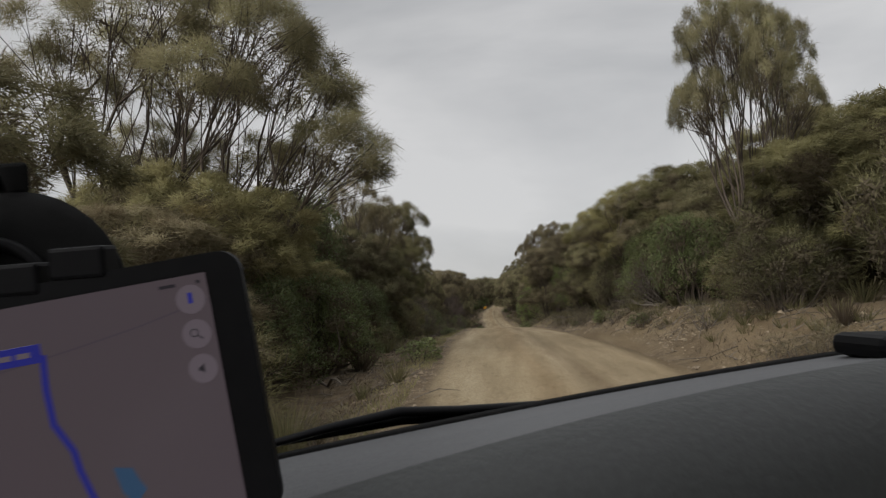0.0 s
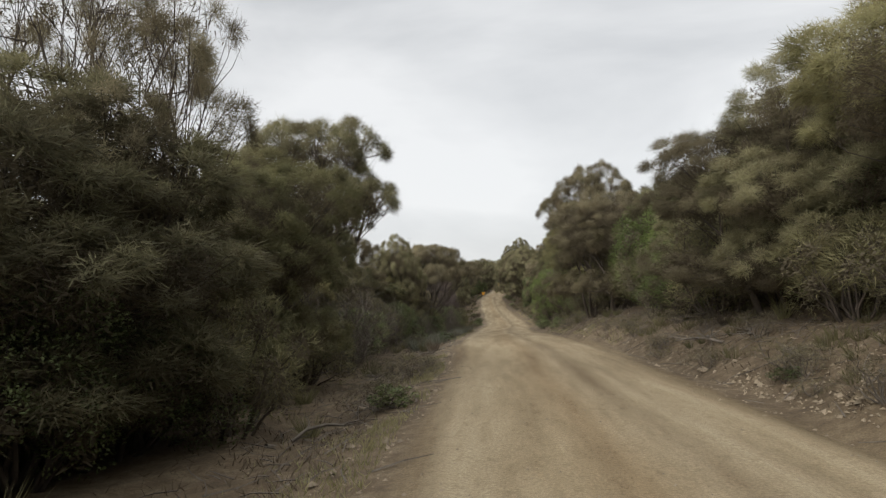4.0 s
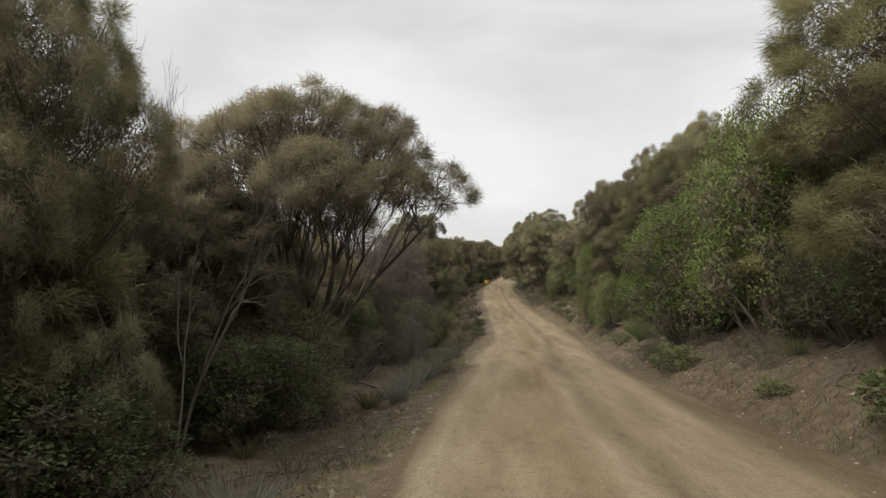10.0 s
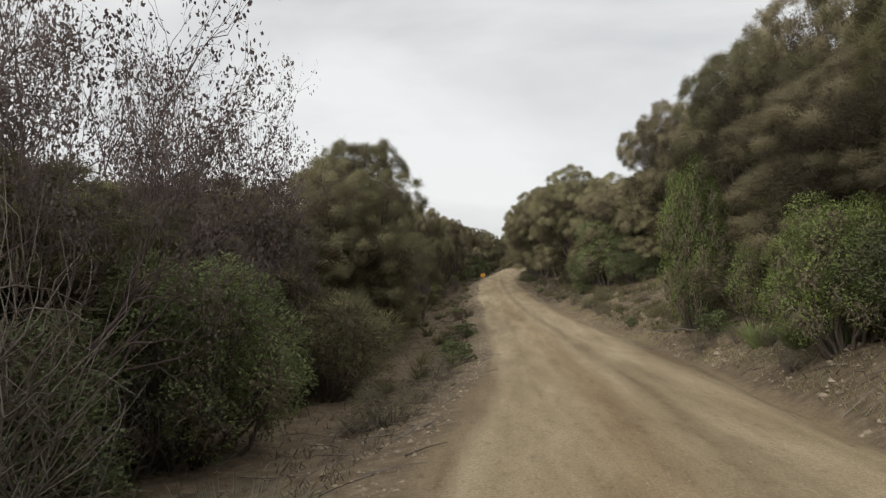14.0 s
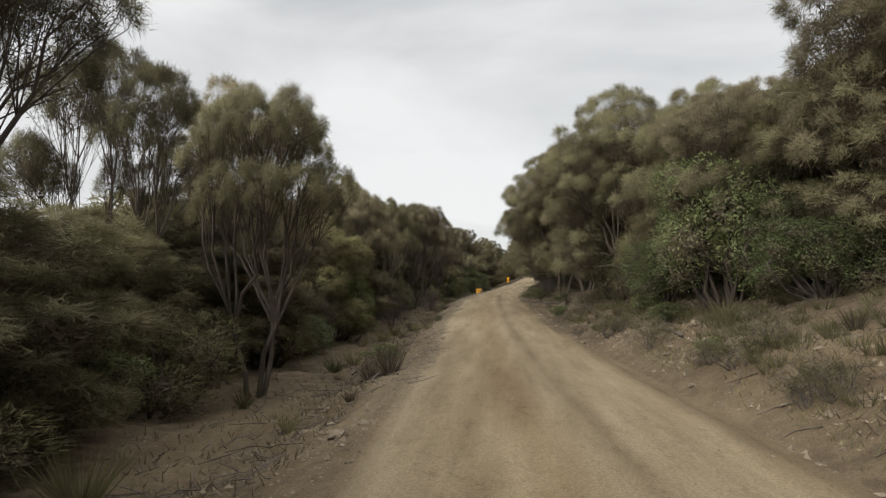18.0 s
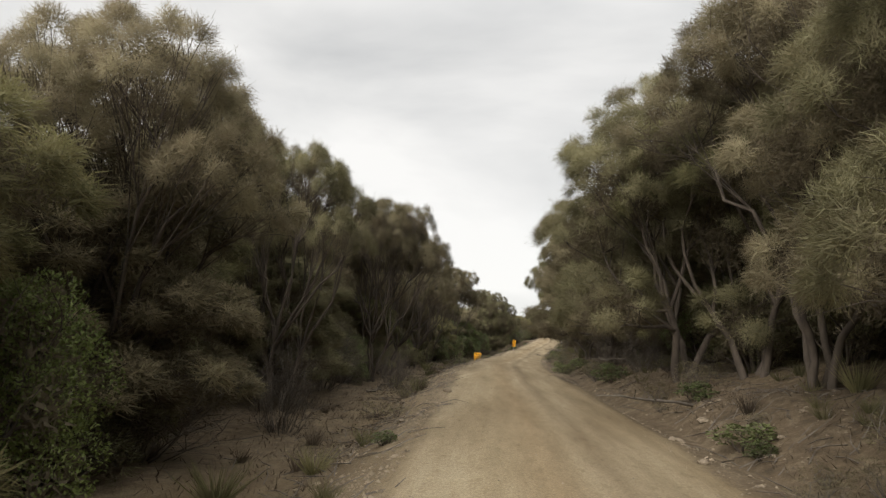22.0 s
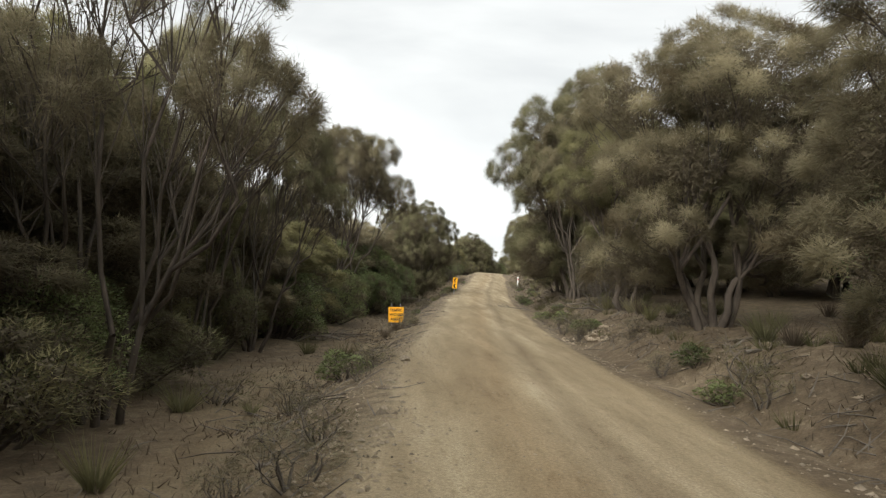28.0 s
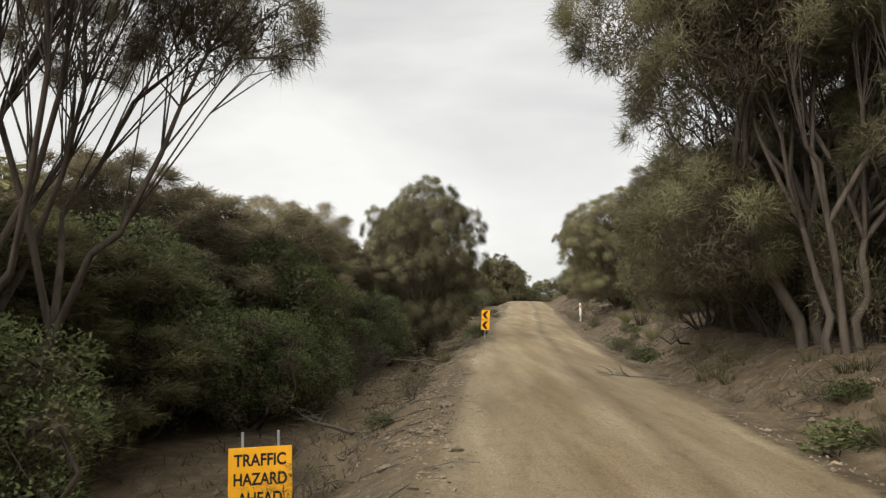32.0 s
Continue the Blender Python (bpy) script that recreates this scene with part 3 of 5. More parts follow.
def make_bare_tree(name, seed, label, bark_mat, leaf_mat=None, levels=6, stems=5, wide=0.45, leaves=2600):
    """A dead or nearly leafless tree of many fine twigs, about 6 m high."""
    r = np.random.default_rng(seed)
    root = new(name)
    tubes, fine = Tubes(), Tubes()
    tips = []

    def grow(p, d, L, rad, depth):
        q = p + d * L
        w = bend(p, q, r, 0.06, 4)
        (tubes if depth < 3 else fine).add(w, np.linspace(rad, rad * 0.62, 4), 6 if depth < 2 else 3)
        if depth >= levels:
            tips.append(q)
            return
        for _ in range(2 if depth == 0 else int(r.integers(2, 4))):
            nd = unit(d + r.normal(0, 0.36, 3) + np.array([0, 0, 0.05]))
            grow(w[-1] if r.uniform() < 0.6 else w[2], nd, L * r.uniform(0.62, 0.84), rad * 0.60, depth + 1)

    for s in range(stems):
        a = s * 2 * math.pi / stems + r.uniform(-0.3, 0.3)
        grow(np.array([0.2 * math.cos(a), 0.2 * math.sin(a), -0.3]), unit(np.array([wide * math.cos(a), wide * math.sin(a), 1.0])), 1.5, 0.05, 0)
    mesh_object("trunk", tubes.verts(), tubes.f, bark_mat, root, smooth=True)
    tagged(mesh_object("twig_mass", fine.verts(), fine.f, bark_mat, root, smooth=True), kind="stuff")
    if leaf_mat is not None:
        t = np.array(tips)
        k = r.integers(0, len(t), leaves)
        p = t[k] + r.normal(0, 0.07, (leaves, 3))
        v, f = leaflets(p, random_dirs(leaves, r), 0.055, 0.035, r)
        mesh_object("foliage", v, [tuple(x) for x in f], leaf_mat, root)
    tagged(root, label, "tree")
    return root


# prototypes stand at their first own place below; alike plants are copies
PROTO = {}
LOW = dict(density=0.75, tufts=54, needles=6, length=0.20, width=0.018, stems=2, twigs=0.1)
FAR = dict(density=0.35, tufts=8, needles=4, length=0.32, width=0.085, stems=1, twigs=0.0, fill=0.3)


def proto(kind):
    if kind in PROTO:
        return PROTO[kind], False
    k = kind
    dome = "dense rounded she-oak with olive-grey needle foliage beside the road"
    umb = "she-oak with a broad umbrella crown over bare leaning limbs"
    tall = "slender she-oak with a tufted head on thin grey stems"
    made = {
        "dome_a": lambda: make_tree("sheoak_tree", 11, "dome", NEEDLE, BARK, dome),
        "dome_b": lambda: make_tree("sheoak_tree", 12, "dome", NEEDLE_BROWN, BARK, "dense rounded she-oak with brownish drooping needle foliage"),
        "dome_c": lambda: make_tree("sheoak_tree", 13, "dome", NEEDLE_OLIVE, BARK, "dense rounded she-oak with yellowish olive needle foliage"),
        "low_a": lambda: make_tree("scrub_tree", 17, "dome", NEEDLE, BARK, "low rounded she-oak scrub behind the roadside trees", **LOW),
        "low_b": lambda: make_tree("scrub_tree", 18, "dome", NEEDLE_BROWN, BARK, "low brownish she-oak scrub behind the roadside trees", **LOW),
        "low_c": lambda: make_tree("scrub_tree", 19, "half", NEEDLE_OLIVE, BARK, "low olive she-oak scrub behind the roadside trees", **LOW),
        "half_a": lambda: make_tree("sheoak_tree", 14, "half", NEEDLE, BARK, "olive-grey she-oak overhanging the road edge, its stems showing below", stems=3, thick=0.75),
        "half_b": lambda: make_tree("sheoak_tree", 15, "half", NEEDLE_BROWN, BARK, "brownish she-oak overhanging the road edge, its stems showing below", gaps=0.14, thick=0.75),
        "half_c": lambda: make_tree("sheoak_tree", 16, "open", NEEDLE_OLIVE, BARK, "yellowish olive she-oak overhanging the road edge", gaps=0.12, thick=0.75),
        "umb_a": lambda: make_tree("sheoak_tree", 21, "umbrella", NEEDLE, BARK, umb, flat=0.65, under=-0.30, fill=0.35, stems=3, twigs=1.0, thick=0.8),
        "umb_c": lambda: make_tree("sheoak_tree", 23, "umbrella", NEEDLE_BROWN, BARK, "she-oak with a dense broad brownish crown over many thin limbs", gaps=0.04, flat=0.75, under=-0.45, fill=0.6, stems=4, twigs=0.9, thick=0.7),
        "umb_b": lambda: make_tree("sheoak_tree", 22, "umbrella", NEEDLE_BROWN, BARK, "brownish she-oak with an open umbrella crown over bare branching limbs", gaps=0.22, flat=0.65, under=-0.25, fill=0.15, stems=4, twigs=1.0, thick=0.7),
        "tall_a": lambda: make_tree("sheoak_tree", 31, "tall", NEEDLE, BARK, tall, fill=0.5, stems=3, twigs=0.8),
        "far_a": lambda: make_tree("background_tree", 41, "dome", NEEDLE, BARK, "rounded she-oak of the woodland behind the roadside trees", **FAR),
        "far_b": lambda: make_tree("background_tree", 42, "dome", NEEDLE_BROWN, BARK, "brownish rounded she-oak of the woodland behind the road", **FAR),
        "far_c": lambda: make_tree("background_tree", 43, "half", NEEDLE_OLIVE, BARK, "olive she-oak of the woodland behind the road", **FAR),
        "green": lambda: make_shrub("green_shrub", 51, 34, 760, 0.036, LEAF_GREEN, BARK, "bright green leafy roadside shrub"),
        "dark": lambda: make_shrub("dark_shrub", 52, 32, 660, 0.040, LEAF_DARK, BARK, "dark green leafy shrub under the trees"),
        "fine": lambda: make_shrub("fine_leaved_shrub", 53, 20, 300, 0.15, NEEDLE_OLIVE, BARK, "olive fine-leaved scrub bush at the road's edge", leafy=False),
        "dry": lambda: make_shrub("dry_shrub", 54, 30, 60, 0.12, LEAF_DRY, BARK_DEAD, "dry grey twiggy shrub with few leaves", leafy=False, opaque=0.0, bare=9, thin=0.45),
        "heath_a": lambda: make_shrub("heath_clump", 55, 10, 130, 0.22, NEEDLE_BROWN, BARK_DEAD, "low brown heath clump on the stony bank", leafy=False, opaque=0.0, bare=2),
        "heath_b": lambda: make_shrub("heath_clump", 56, 10, 120, 0.20, GRASS, BARK_DEAD, "low straw-coloured heath clump on the stony bank", leafy=False, opaque=0.0, bare=1),
        "heath_c": lambda: make_shrub("heath_clump", 57, 9, 80, 0.20, LEAF_DARK, BARK, "low dark green heath clump at the road's edge", opaque=0.3),
        "twig": lambda: make_bare_tree("twiggy_tree", 61, "purplish twiggy tree with sparse small leaves", BARK_PURPLE, LEAF_PURPLE, 6, 8, 0.55, 9000),
        "limb_a": lambda: make_tree("sheoak_tree", 63, "umbrella", NEEDLE, BARK, "many-limbed she-oak with a broad crown over thin dark branches", gaps=0.12, tufts=72, flat=0.75, under=-0.3, fill=0.25, stems=5, twigs=1.0, thick=0.62),
        "limb_b": lambda: make_tree("sheoak_tree", 64, "open", NEEDLE_BROWN, BARK, "many-limbed brownish she-oak, see-through, with bristly heads", gaps=0.30, tufts=66, flat=0.8, under=-0.3, fill=0.15, stems=5, twigs=1.0, thick=0.62),
        "dead": lambda: make_bare_tree("dead_tree", 62, "bare dead tree with pale grey branches", BARK_DEAD, None, 6, 4, 0.75),
    }[k]()
    # true half width and height of the plant as built
    reach, high = 0.0, 0.0
    for c in made.children:
        co = np.empty(len(c.data.vertices) * 3)
        c.data.vertices.foreach_get("co", co)
        co = co.reshape(-1, 3)
        if c.name.startswith("trunk") and kind not in ("dead", "twig"):
            continue
        reach = max(reach, float(np.percentile(np.hypot(co[:, 0], co[:, 1]), 97.0)))
        high = max(high, float(np.percentile(co[:, 2], 99.6)))
    made["reach"], made["high"] = reach, high
    PROTO[kind] = made
    return made, True


def plant(kind, x, y, top, radius, turn=None, lean=(0, 0), sink=0.0):
    """A tree whose highest leaves reach the height top and whose crown is radius across its half."""
    z = float(ground_z(x, y)) - sink
    ob, first = proto(kind)
    sz, sr = max(0.2, top - z) / ob["high"], radius / ob["reach"]
    turn = float(rng.uniform(0, 360)) if turn is None else turn
    m = pose(x, y, z, lean[0], lean[1], turn)
    if not first:
        ob = copy_thing(ob, Matrix.Identity(4))
    ob.matrix_basis = m @ Matrix.Diagonal((sr, sr, sz, 1))
    return ob


def shade_of(kinds):
    return kinds[int(rng.integers(0, len(kinds)))]

# ---- single trees along the road: kind, x, y, height of the top, crown radius
# left side
plant("limb_a", -7.4, 15.5, 9.0, 4.3, turn=0, lean=(0, 9))
plant("dark", -7.0, 24.5, 6.0, 2.2)
plant("dome_a", -8.5, 27.0, 6.3, 2.4)
plant("limb_b", -5.9, 31.0, 7.5, 2.2)
plant("dome_c", -5.6, 36.0, 5.0, 2.4)
plant("umb_a", -7.8, 50.0, 8.9, 4.2)
plant("umb_b", -9.4, 63.0, 5.5, 2.9)
plant("half_a", -6.0, 62.7, 5.1, 1.75)
plant("umb_c", -5.1, 71.0, 5.05, 3.6)
plant("twig", -7.0, 87.0, 5.3, 3.8)
plant("dome_a", -5.8, 100.0, 3.95, 2.9)
plant("umb_a", -6.4, 105.6, 5.7, 2.65)
plant("limb_a", -8.2, 113.5, 5.0, 2.2)
plant("umb_a", -4.5, 112.6, 3.6, 1.8)
plant("limb_b", -6.8, 117.4, 5.5, 2.2)
plant("umb_c", -6.4, 129.2, 4.2, 2.6)
plant("half_a", -9.6, 127.0, 4.4, 2.3)
plant("dome_a", -8.7, 137.0, 6.2, 2.4)
plant("umb_a", -6.0, 136.2, 4.9, 2.0)
plant("dome_b", -8.6, 145.0, 5.2, 2.4)
plant("umb_c", -5.7, 147.6, 6.1, 2.75)
plant("limb_b", -6.0, 152.6, 6.8, 2.8)
plant("limb_b", -5.6, 160.0, 7.1, 2.4)
plant("limb_a", -5.9, 165.0, 6.5, 1.9)
plant("limb_a", -5.3, 168.0, 5.6, 2.0)
plant("umb_c", -4.4, 178.0, 7.5, 2.6)
plant("limb_b", -7.2, 176.5, 5.2, 2.6)
plant("half_a", -0.6, 198.0, 7.6, 2.3)
# right side
plant("umb_a", 6.3, 17.5, 9.0, 1.9)
plant("dome_c", 10.2, 21.0, 7.0, 3.3)
plant("limb_b", 7.1, 26.5, 6.2, 2.8)
plant("dome_b", 9.6, 28.0, 6.7, 2.8)
plant("half_c", 6.4, 30.5, 6.7, 3.1)
plant("dome_a", 6.5, 36.0, 6.4, 2.7)
plant("half_b", 5.9, 38.0, 5.7, 3.0)
plant("half_a", 6.9, 45.0, 4.9, 2.2)
plant("green", 6.1, 49.0, 5.1, 2.1)
plant("half_b", 4.9, 53.0, 6.0, 3.1)
plant("umb_b", 4.4, 56.0, 7.8, 2.5)
plant("dome_c", 6.0, 65.2, 6.8, 3.4)
plant("dome_a", 9.2, 92.5, 8.2, 2.8)
plant("dome_c", 6.5, 86.0, 6.3, 2.4)
plant("half_b", 6.6, 91.0, 4.2, 3.0)
plant("dome_a", 6.5, 97.0, 6.4, 2.4)
plant("half_b", 8.5, 113.0, 8.6, 3.1)
plant("half_a", 7.0, 121.5, 6.4, 2.8)
plant("dome_b", 6.5, 117.0, 5.0, 2.4)
plant("half_b", 7.2, 119.5, 5.6, 2.6)
plant("half_a", 5.0, 126.3, 7.7, 3.3)
plant("half_b", 4.9, 129.5, 6.7, 2.9)
plant("umb_c", 4.7, 132.8, 7.2, 3.5)
plant("half_c", 4.6, 135.4, 6.9, 3.2)
plant("half_a", 3.6, 137.4, 7.6, 3.5)
plant("half_b", 5.8, 141.8, 6.3, 3.0)
plant("half_b", 3.3, 145.6, 6.4, 3.2)
plant("half_c", 5.8, 152.0, 6.9, 3.0)
plant("half_b", 4.1, 151.4, 6.9, 2.6)
plant("half_b", 4.0, 156.0, 5.4, 2.6)
plant("umb_b", 5.6, 157.0, 7.8, 2.6)
plant("half_b", 4.6, 165.0, 7.4, 3.0)
plant("tall_a", 4.8, 165.0, 6.9, 1.7)
plant("half_c", 5.2, 172.5, 7.6, 2.7)
plant("umb_c", 6.1, 182.8, 10.0, 3.1)
plant("half_c", 6.6, 175.5, 7.2, 3.1)
plant("half_a", 6.2, 183.8, 12.6, 3.8)
plant("half_b", 7.3, 189.0, 6.7, 3.0)
plant("half_a", 8.7, 206.0, 9.0, 3.0)
# standing farther along or back
plant("low_b", -6.4, 184.5, 4.9, 2.4)
plant("low_a", -11.0, 22.0, 6.6, 2.8)
plant("low_a", 6.2, 150.4, 4.4, 2.0)
plant("low_b", 4.3, 146.2, 3.7, 1.9)
plant("low_c", 5.6, 143.8, 4.0, 2.0)
plant("dark", 8.0, 161.6, 4.9, 2.2)
plant("fine", 5.6, 152.6, 2.6, 1.4)
plant("dome_a", 10.4, 280.0, 12.6, 3.2)
plant("dome_b", 8.2, 272.0, 11.6, 2.7)
plant("low_b", -8.4, 75.5, 3.5, 2.4)
plant("low_a", -7.6, 117.0, 2.5, 2.3)
plant("low_a", -9.4, 149.5, 6.3, 2.6)
plant("low_b", -8.8, 154.5, 6.0, 2.6)
plant("low_a", -9.8, 159.0, 6.4, 2.7)
plant("low_c", -8.6, 163.5, 5.6, 2.5)
plant("low_b", -9.9, 168.5, 6.2, 2.6)
plant("low_a", -8.9, 173.0, 5.0, 2.4)
plant("low_b", -9.6, 181.0, 5.6, 2.6)
plant("low_a", -10.5, 55.0, 6.4, 2.7)
plant("low_b", -11.5, 51.0, 6.6, 2.7)
plant("twig", -4.9, 82.5, 2.7, 1.7)
plant("dry", -3.7, 79.5, -0.2, 0.8)
plant("dome_a", 11.4, 96.0, 10.0, 2.8)
plant("dome_b", 9.8, 101.0, 9.2, 2.6)
plant("dome_c", 9.8, 104.5, 8.6, 2.5)
plant("dome_b", 9.6, 108.5, 8.0, 2.4)
plant("dead", -5.2, 64.8, 4.3, 1.7)
plant("dead", -6.3, 77.0, 6.0, 2.7)
plant("twig", -8.8, 84.5, 5.3, 3.2)
plant("twig", -6.2, 90.5, 4.6, 2.6)
plant("dome_a", -2.6, 214.0, 9.5, 2.4)
plant("dome_b", -1.5, 206.0, 7.0, 2.2)
plant("umb_b", 13.2, 236.0, 12.6, 2.5)
plant("dome_a", 12.0, 222.0, 9.4, 2.6)
plant("half_b", -4.6, 190.5, 5.2, 2.4)


def woods():
    """The closed scrub and woodland behind the first trees."""
    for y in np.arange(-14, 262, 4.0):
        for side in (-1, 1):
            for row, (off, kinds, lo, hi) in enumerate((
                    (7.6, ("low_a", "low_b", "low_c"), 3.2, 4.8),
                    (12.0, ("far_a", "far_b", "far_c"), 4.0, 5.6))):
                yy = y + rng.uniform(-1.4, 1.4) + row
                d = side * (off + rng.uniform(-0.8, 1.0))
                x = float(road_x(yy)) + d
                h = rng.uniform(lo, hi)
                if side > 0 and row == 0 and (98 < yy < 112 or 158 < yy < 180):
                    x += 2.4
                if side < 0 and 150 < yy < 195 and row == 0:
                    h *= 0.92
                if side > 0 and 80 < yy < 205:
                    h *= 1.25
                plant(shade_of(kinds), x, yy, float(ground_z(x, yy)) + h, rng.uniform(2.3, 2.9) * (1 + 0.12 * row))
    # beyond the crest
    for k in range(44):
        x = float(rng.uniform(-22, 40))
        y = float(rng.uniform(266, 302))
        if abs(x - float(road_x(y))) < 3.6:
            continue
        plant(shade_of(("far_a", "far_b", "far_c")), x, y, float(ground_z(x, y)) + rng.uniform(5.0, 7.4), rng.uniform(2.4, 3.4))


woods()


def crest_scrub():
    for k in range(44):
        y = float(rng.uniform(250, 300))
        x = float(road_x(y)) + float(rng.choice((-1, 1))) * float(rng.uniform(3.4, 11))
        plant(shade_of(("fine", "dark", "fine")), x, y, float(ground_z(x, y)) + rng.uniform(2.0, 3.4), rng.uniform(1.6, 2.4))


crest_scrub()


def far_woods():
    """The uncountable trees farther back, one mass of small crowns."""
    r = np.random.default_rng(99)
    mesh = next(c for c in PROTO["far_a"].children if c.name.startswith("crown")).data
    n = len(mesh.vertices)
    co = np.empty(n * 3)
    mesh.vertices.foreach_get("co", co)
    co = co.reshape(-1, 3)
    tri = np.empty(len(mesh.polygons) * 3, np.int32)
    mesh.polygons.foreach_get("vertices", tri)
    tri = tri.reshape(-1, 3)
    pick = np.sort(r.choice(len(tri), len(tri) // 2, replace=False))
    tri = tri[pick]
    vs, fs, k = [], [], 0
    for y in np.arange(-20, 300, 5.0):
        for side in (-1, 1):
            for off, lo, hi in ((18, 4.6, 6.4), (26, 5.0, 7.0), (38, 5.0, 7.5)):
                yy = y + r.uniform(-2, 2)
                x = float(road_x(yy)) + side * (off + r.uniform(-2, 2))
                if (yy > 255 and side > 0) or (off > 20 and (side < 0 or not 30 < yy < 170)):
                    continue
                a, h, w = r.uniform(0, 6.28), r.uniform(lo, hi) / 6.0, r.uniform(0.9, 1.2)
                rot = np.array([[math.cos(a), -math.sin(a), 0], [math.sin(a), math.cos(a), 0], [0, 0, 1]])
                vs.append((co * [w, w, h]) @ rot.T + [x, yy, float(ground_z(x, yy))])
                fs.append(tri + k)
                k += n
    v, f = np.concatenate(vs), np.concatenate(fs)
    me = bpy.data.meshes.new("woodland")
    me.vertices.add(len(v))
    me.vertices.foreach_set("co", v.ravel())
    me.loops.add(len(f) * 3)
    me.loops.foreach_set("vertex_index", f.ravel().astype(np.int32))
    me.polygons.add(len(f))
    me.polygons.foreach_set("loop_start", np.arange(0, len(f) * 3, 3, dtype=np.int32))
    me.update(calc_edges=True)
    me.materials.append(NEEDLE)
    tagged(new("woodland", me), "dense olive-grey coastal woodland behind the roadside", "woodland", kind="stuff")


far_woods()


def distant_woods():
    """Scrub canopy that runs on over the flats, far from the road."""
    r = np.random.default_rng(98)
    mesh = next(c for c in PROTO["far_b"].children if c.name.startswith("crown")).data
    co = np.empty(len(mesh.vertices) * 3)
    mesh.vertices.foreach_get("co", co)
    co = co.reshape(-1, 3, 3)
    co = co[np.sort(r.choice(len(co), 260, replace=False))]
    mid = co.mean(1, keepdims=True)
    co = ((co - mid) * 4.0 + mid).reshape(-1, 3)
    vs = []
    for y in np.arange(-24, 300, 5.0):
        for off in list(np.arange(-92, -22, 5.0)) + list(np.arange(23, 44, 5.0)):
            if off > 0 and not 36 < y < 165:
                continue
            yy, oo = y + r.uniform(-2, 2), off + r.uniform(-2, 2)
            x = float(road_x(yy)) + oo
            a, w, h = r.uniform(0, 6.28), r.uniform(0.9, 1.35), r.uniform(0.55, 0.85) * (1.0 if off < 0 else 0.7)
            c, d = math.cos(a) * w, math.sin(a) * w
            vs.append(co @ np.array([[c, d, 0], [-d, c, 0], [0, 0, h]]) + [x, yy, float(ground_z(x, yy))])
    v = np.concatenate(vs)
    me = bpy.data.meshes.new("scrub_canopy")
    me.vertices.add(len(v))
    me.vertices.foreach_set("co", v.ravel())
    me.loops.add(len(v))
    me.loops.foreach_set("vertex_index", np.arange(len(v), dtype=np.int32))
    me.polygons.add(len(v) // 3)
    me.polygons.foreach_set("loop_start", np.arange(0, len(v), 3, dtype=np.int32))
    me.update(calc_edges=True)
    me.materials.append(NEEDLE_BROWN)
    tagged(new("scrub_canopy", me), "low olive-brown scrub spreading away from the road", "scrub", kind="stuff")


distant_woods()


def undergrowth():
    for y in np.arange(-10, 250, 2.0):
        for side in (-1, 1):
            if rng.uniform() < 0.12 or (side > 0 and (98 < y < 113 or 158 < y < 181)):
                continue
            kind = shade_of(("fine", "dark", "fine", "fine", "dark") if side > 0 else ("dark", "fine", "fine", "dark", "dry", "fine"))
            d = side * (rng.uniform(4.5, 6.4) if side > 0 else rng.uniform(4.8, 6.4) + (0.9 if 102 < y < 178 else 0.0))
            if side > 0 and 142 < y < 159:
                d += 1.6
            x = float(road_x(y)) + d
            plant(kind, x, y + rng.uniform(-0.8, 0.8), float(ground_z(x, y)) + rng.uniform(1.2, 2.4) * (1.25 if side > 0 else 1.0), rng.uniform(1.1, 1.7))


undergrowth()

# single bushes that stand out
plant("green", 6.6, 47.0, 4.4, 2.0)
plant("green", 5.4, 43.0, 3.2, 1.5)
plant("green", 4.5, 76.0, 3.5, 2.0)
plant("green", 5.4, 71.5, 5.2, 2.2)
plant("green", 5.7, 93.0, 1.9, 1.4)
plant("green", 4.6, 88.5, 1.3, 1.2)
plant("green", 4.7, 97.0, 3.4, 1.0)
plant("green", 7.0, 88.0, 4.0, 1.5)
plant("dark", 5.2, 121.0, 1.6, 1.4)
plant("dark", 5.7, 116.9, 3.1, 2.0)
plant("green", -6.0, 126.0, 0.7, 1.4)
plant("dark", -5.4, 182.0, 3.4, 2.0)
plant("green", -3.8, 186.0, 3.6, 1.9)
plant("dry", -4.3, 81.0, 0.4, 1.1)
plant("dry", -3.9, 55.0, 0.9, 0.8)
plant("dry", 6.0, 24.0, 3.0, 1.9)
plant("dry", 5.6, 176.0, 3.8, 1.6)
plant("dry", 3.2, 145.0, 2.0, 0.9)
plant("dry", 3.5, 141.5, 1.2, 0.8)
plant("dry", -4.4, 145.0, 0.2, 0.8)
plant("dry", -5.0, 133.5, 0.1, 0.8)


# ------------------------------------------------------------ verges: stones, sticks, tussocks
def verge_spot(r, y0, y1, side):
    y = r.uniform(y0, y1)
    if side < 0:
        d = -float(left_edge(y)) - abs(r.normal(0, 0.9)) - 0.05
    else:
        d = float(right_edge(y)) + abs(r.normal(0, 1.2)) + 0.05
    return float(road_x(y)) + d, y


STONE = plain("pale_stone", (0.200, 0.160, 0.112), 0.9, vary=0.5, scale=5.0, bump=0.5)


def stuff(name, v, f, mat, label, category):
    ob = mesh_object(name, v, f, mat)
    return tagged(ob, label, category, kind="stuff")


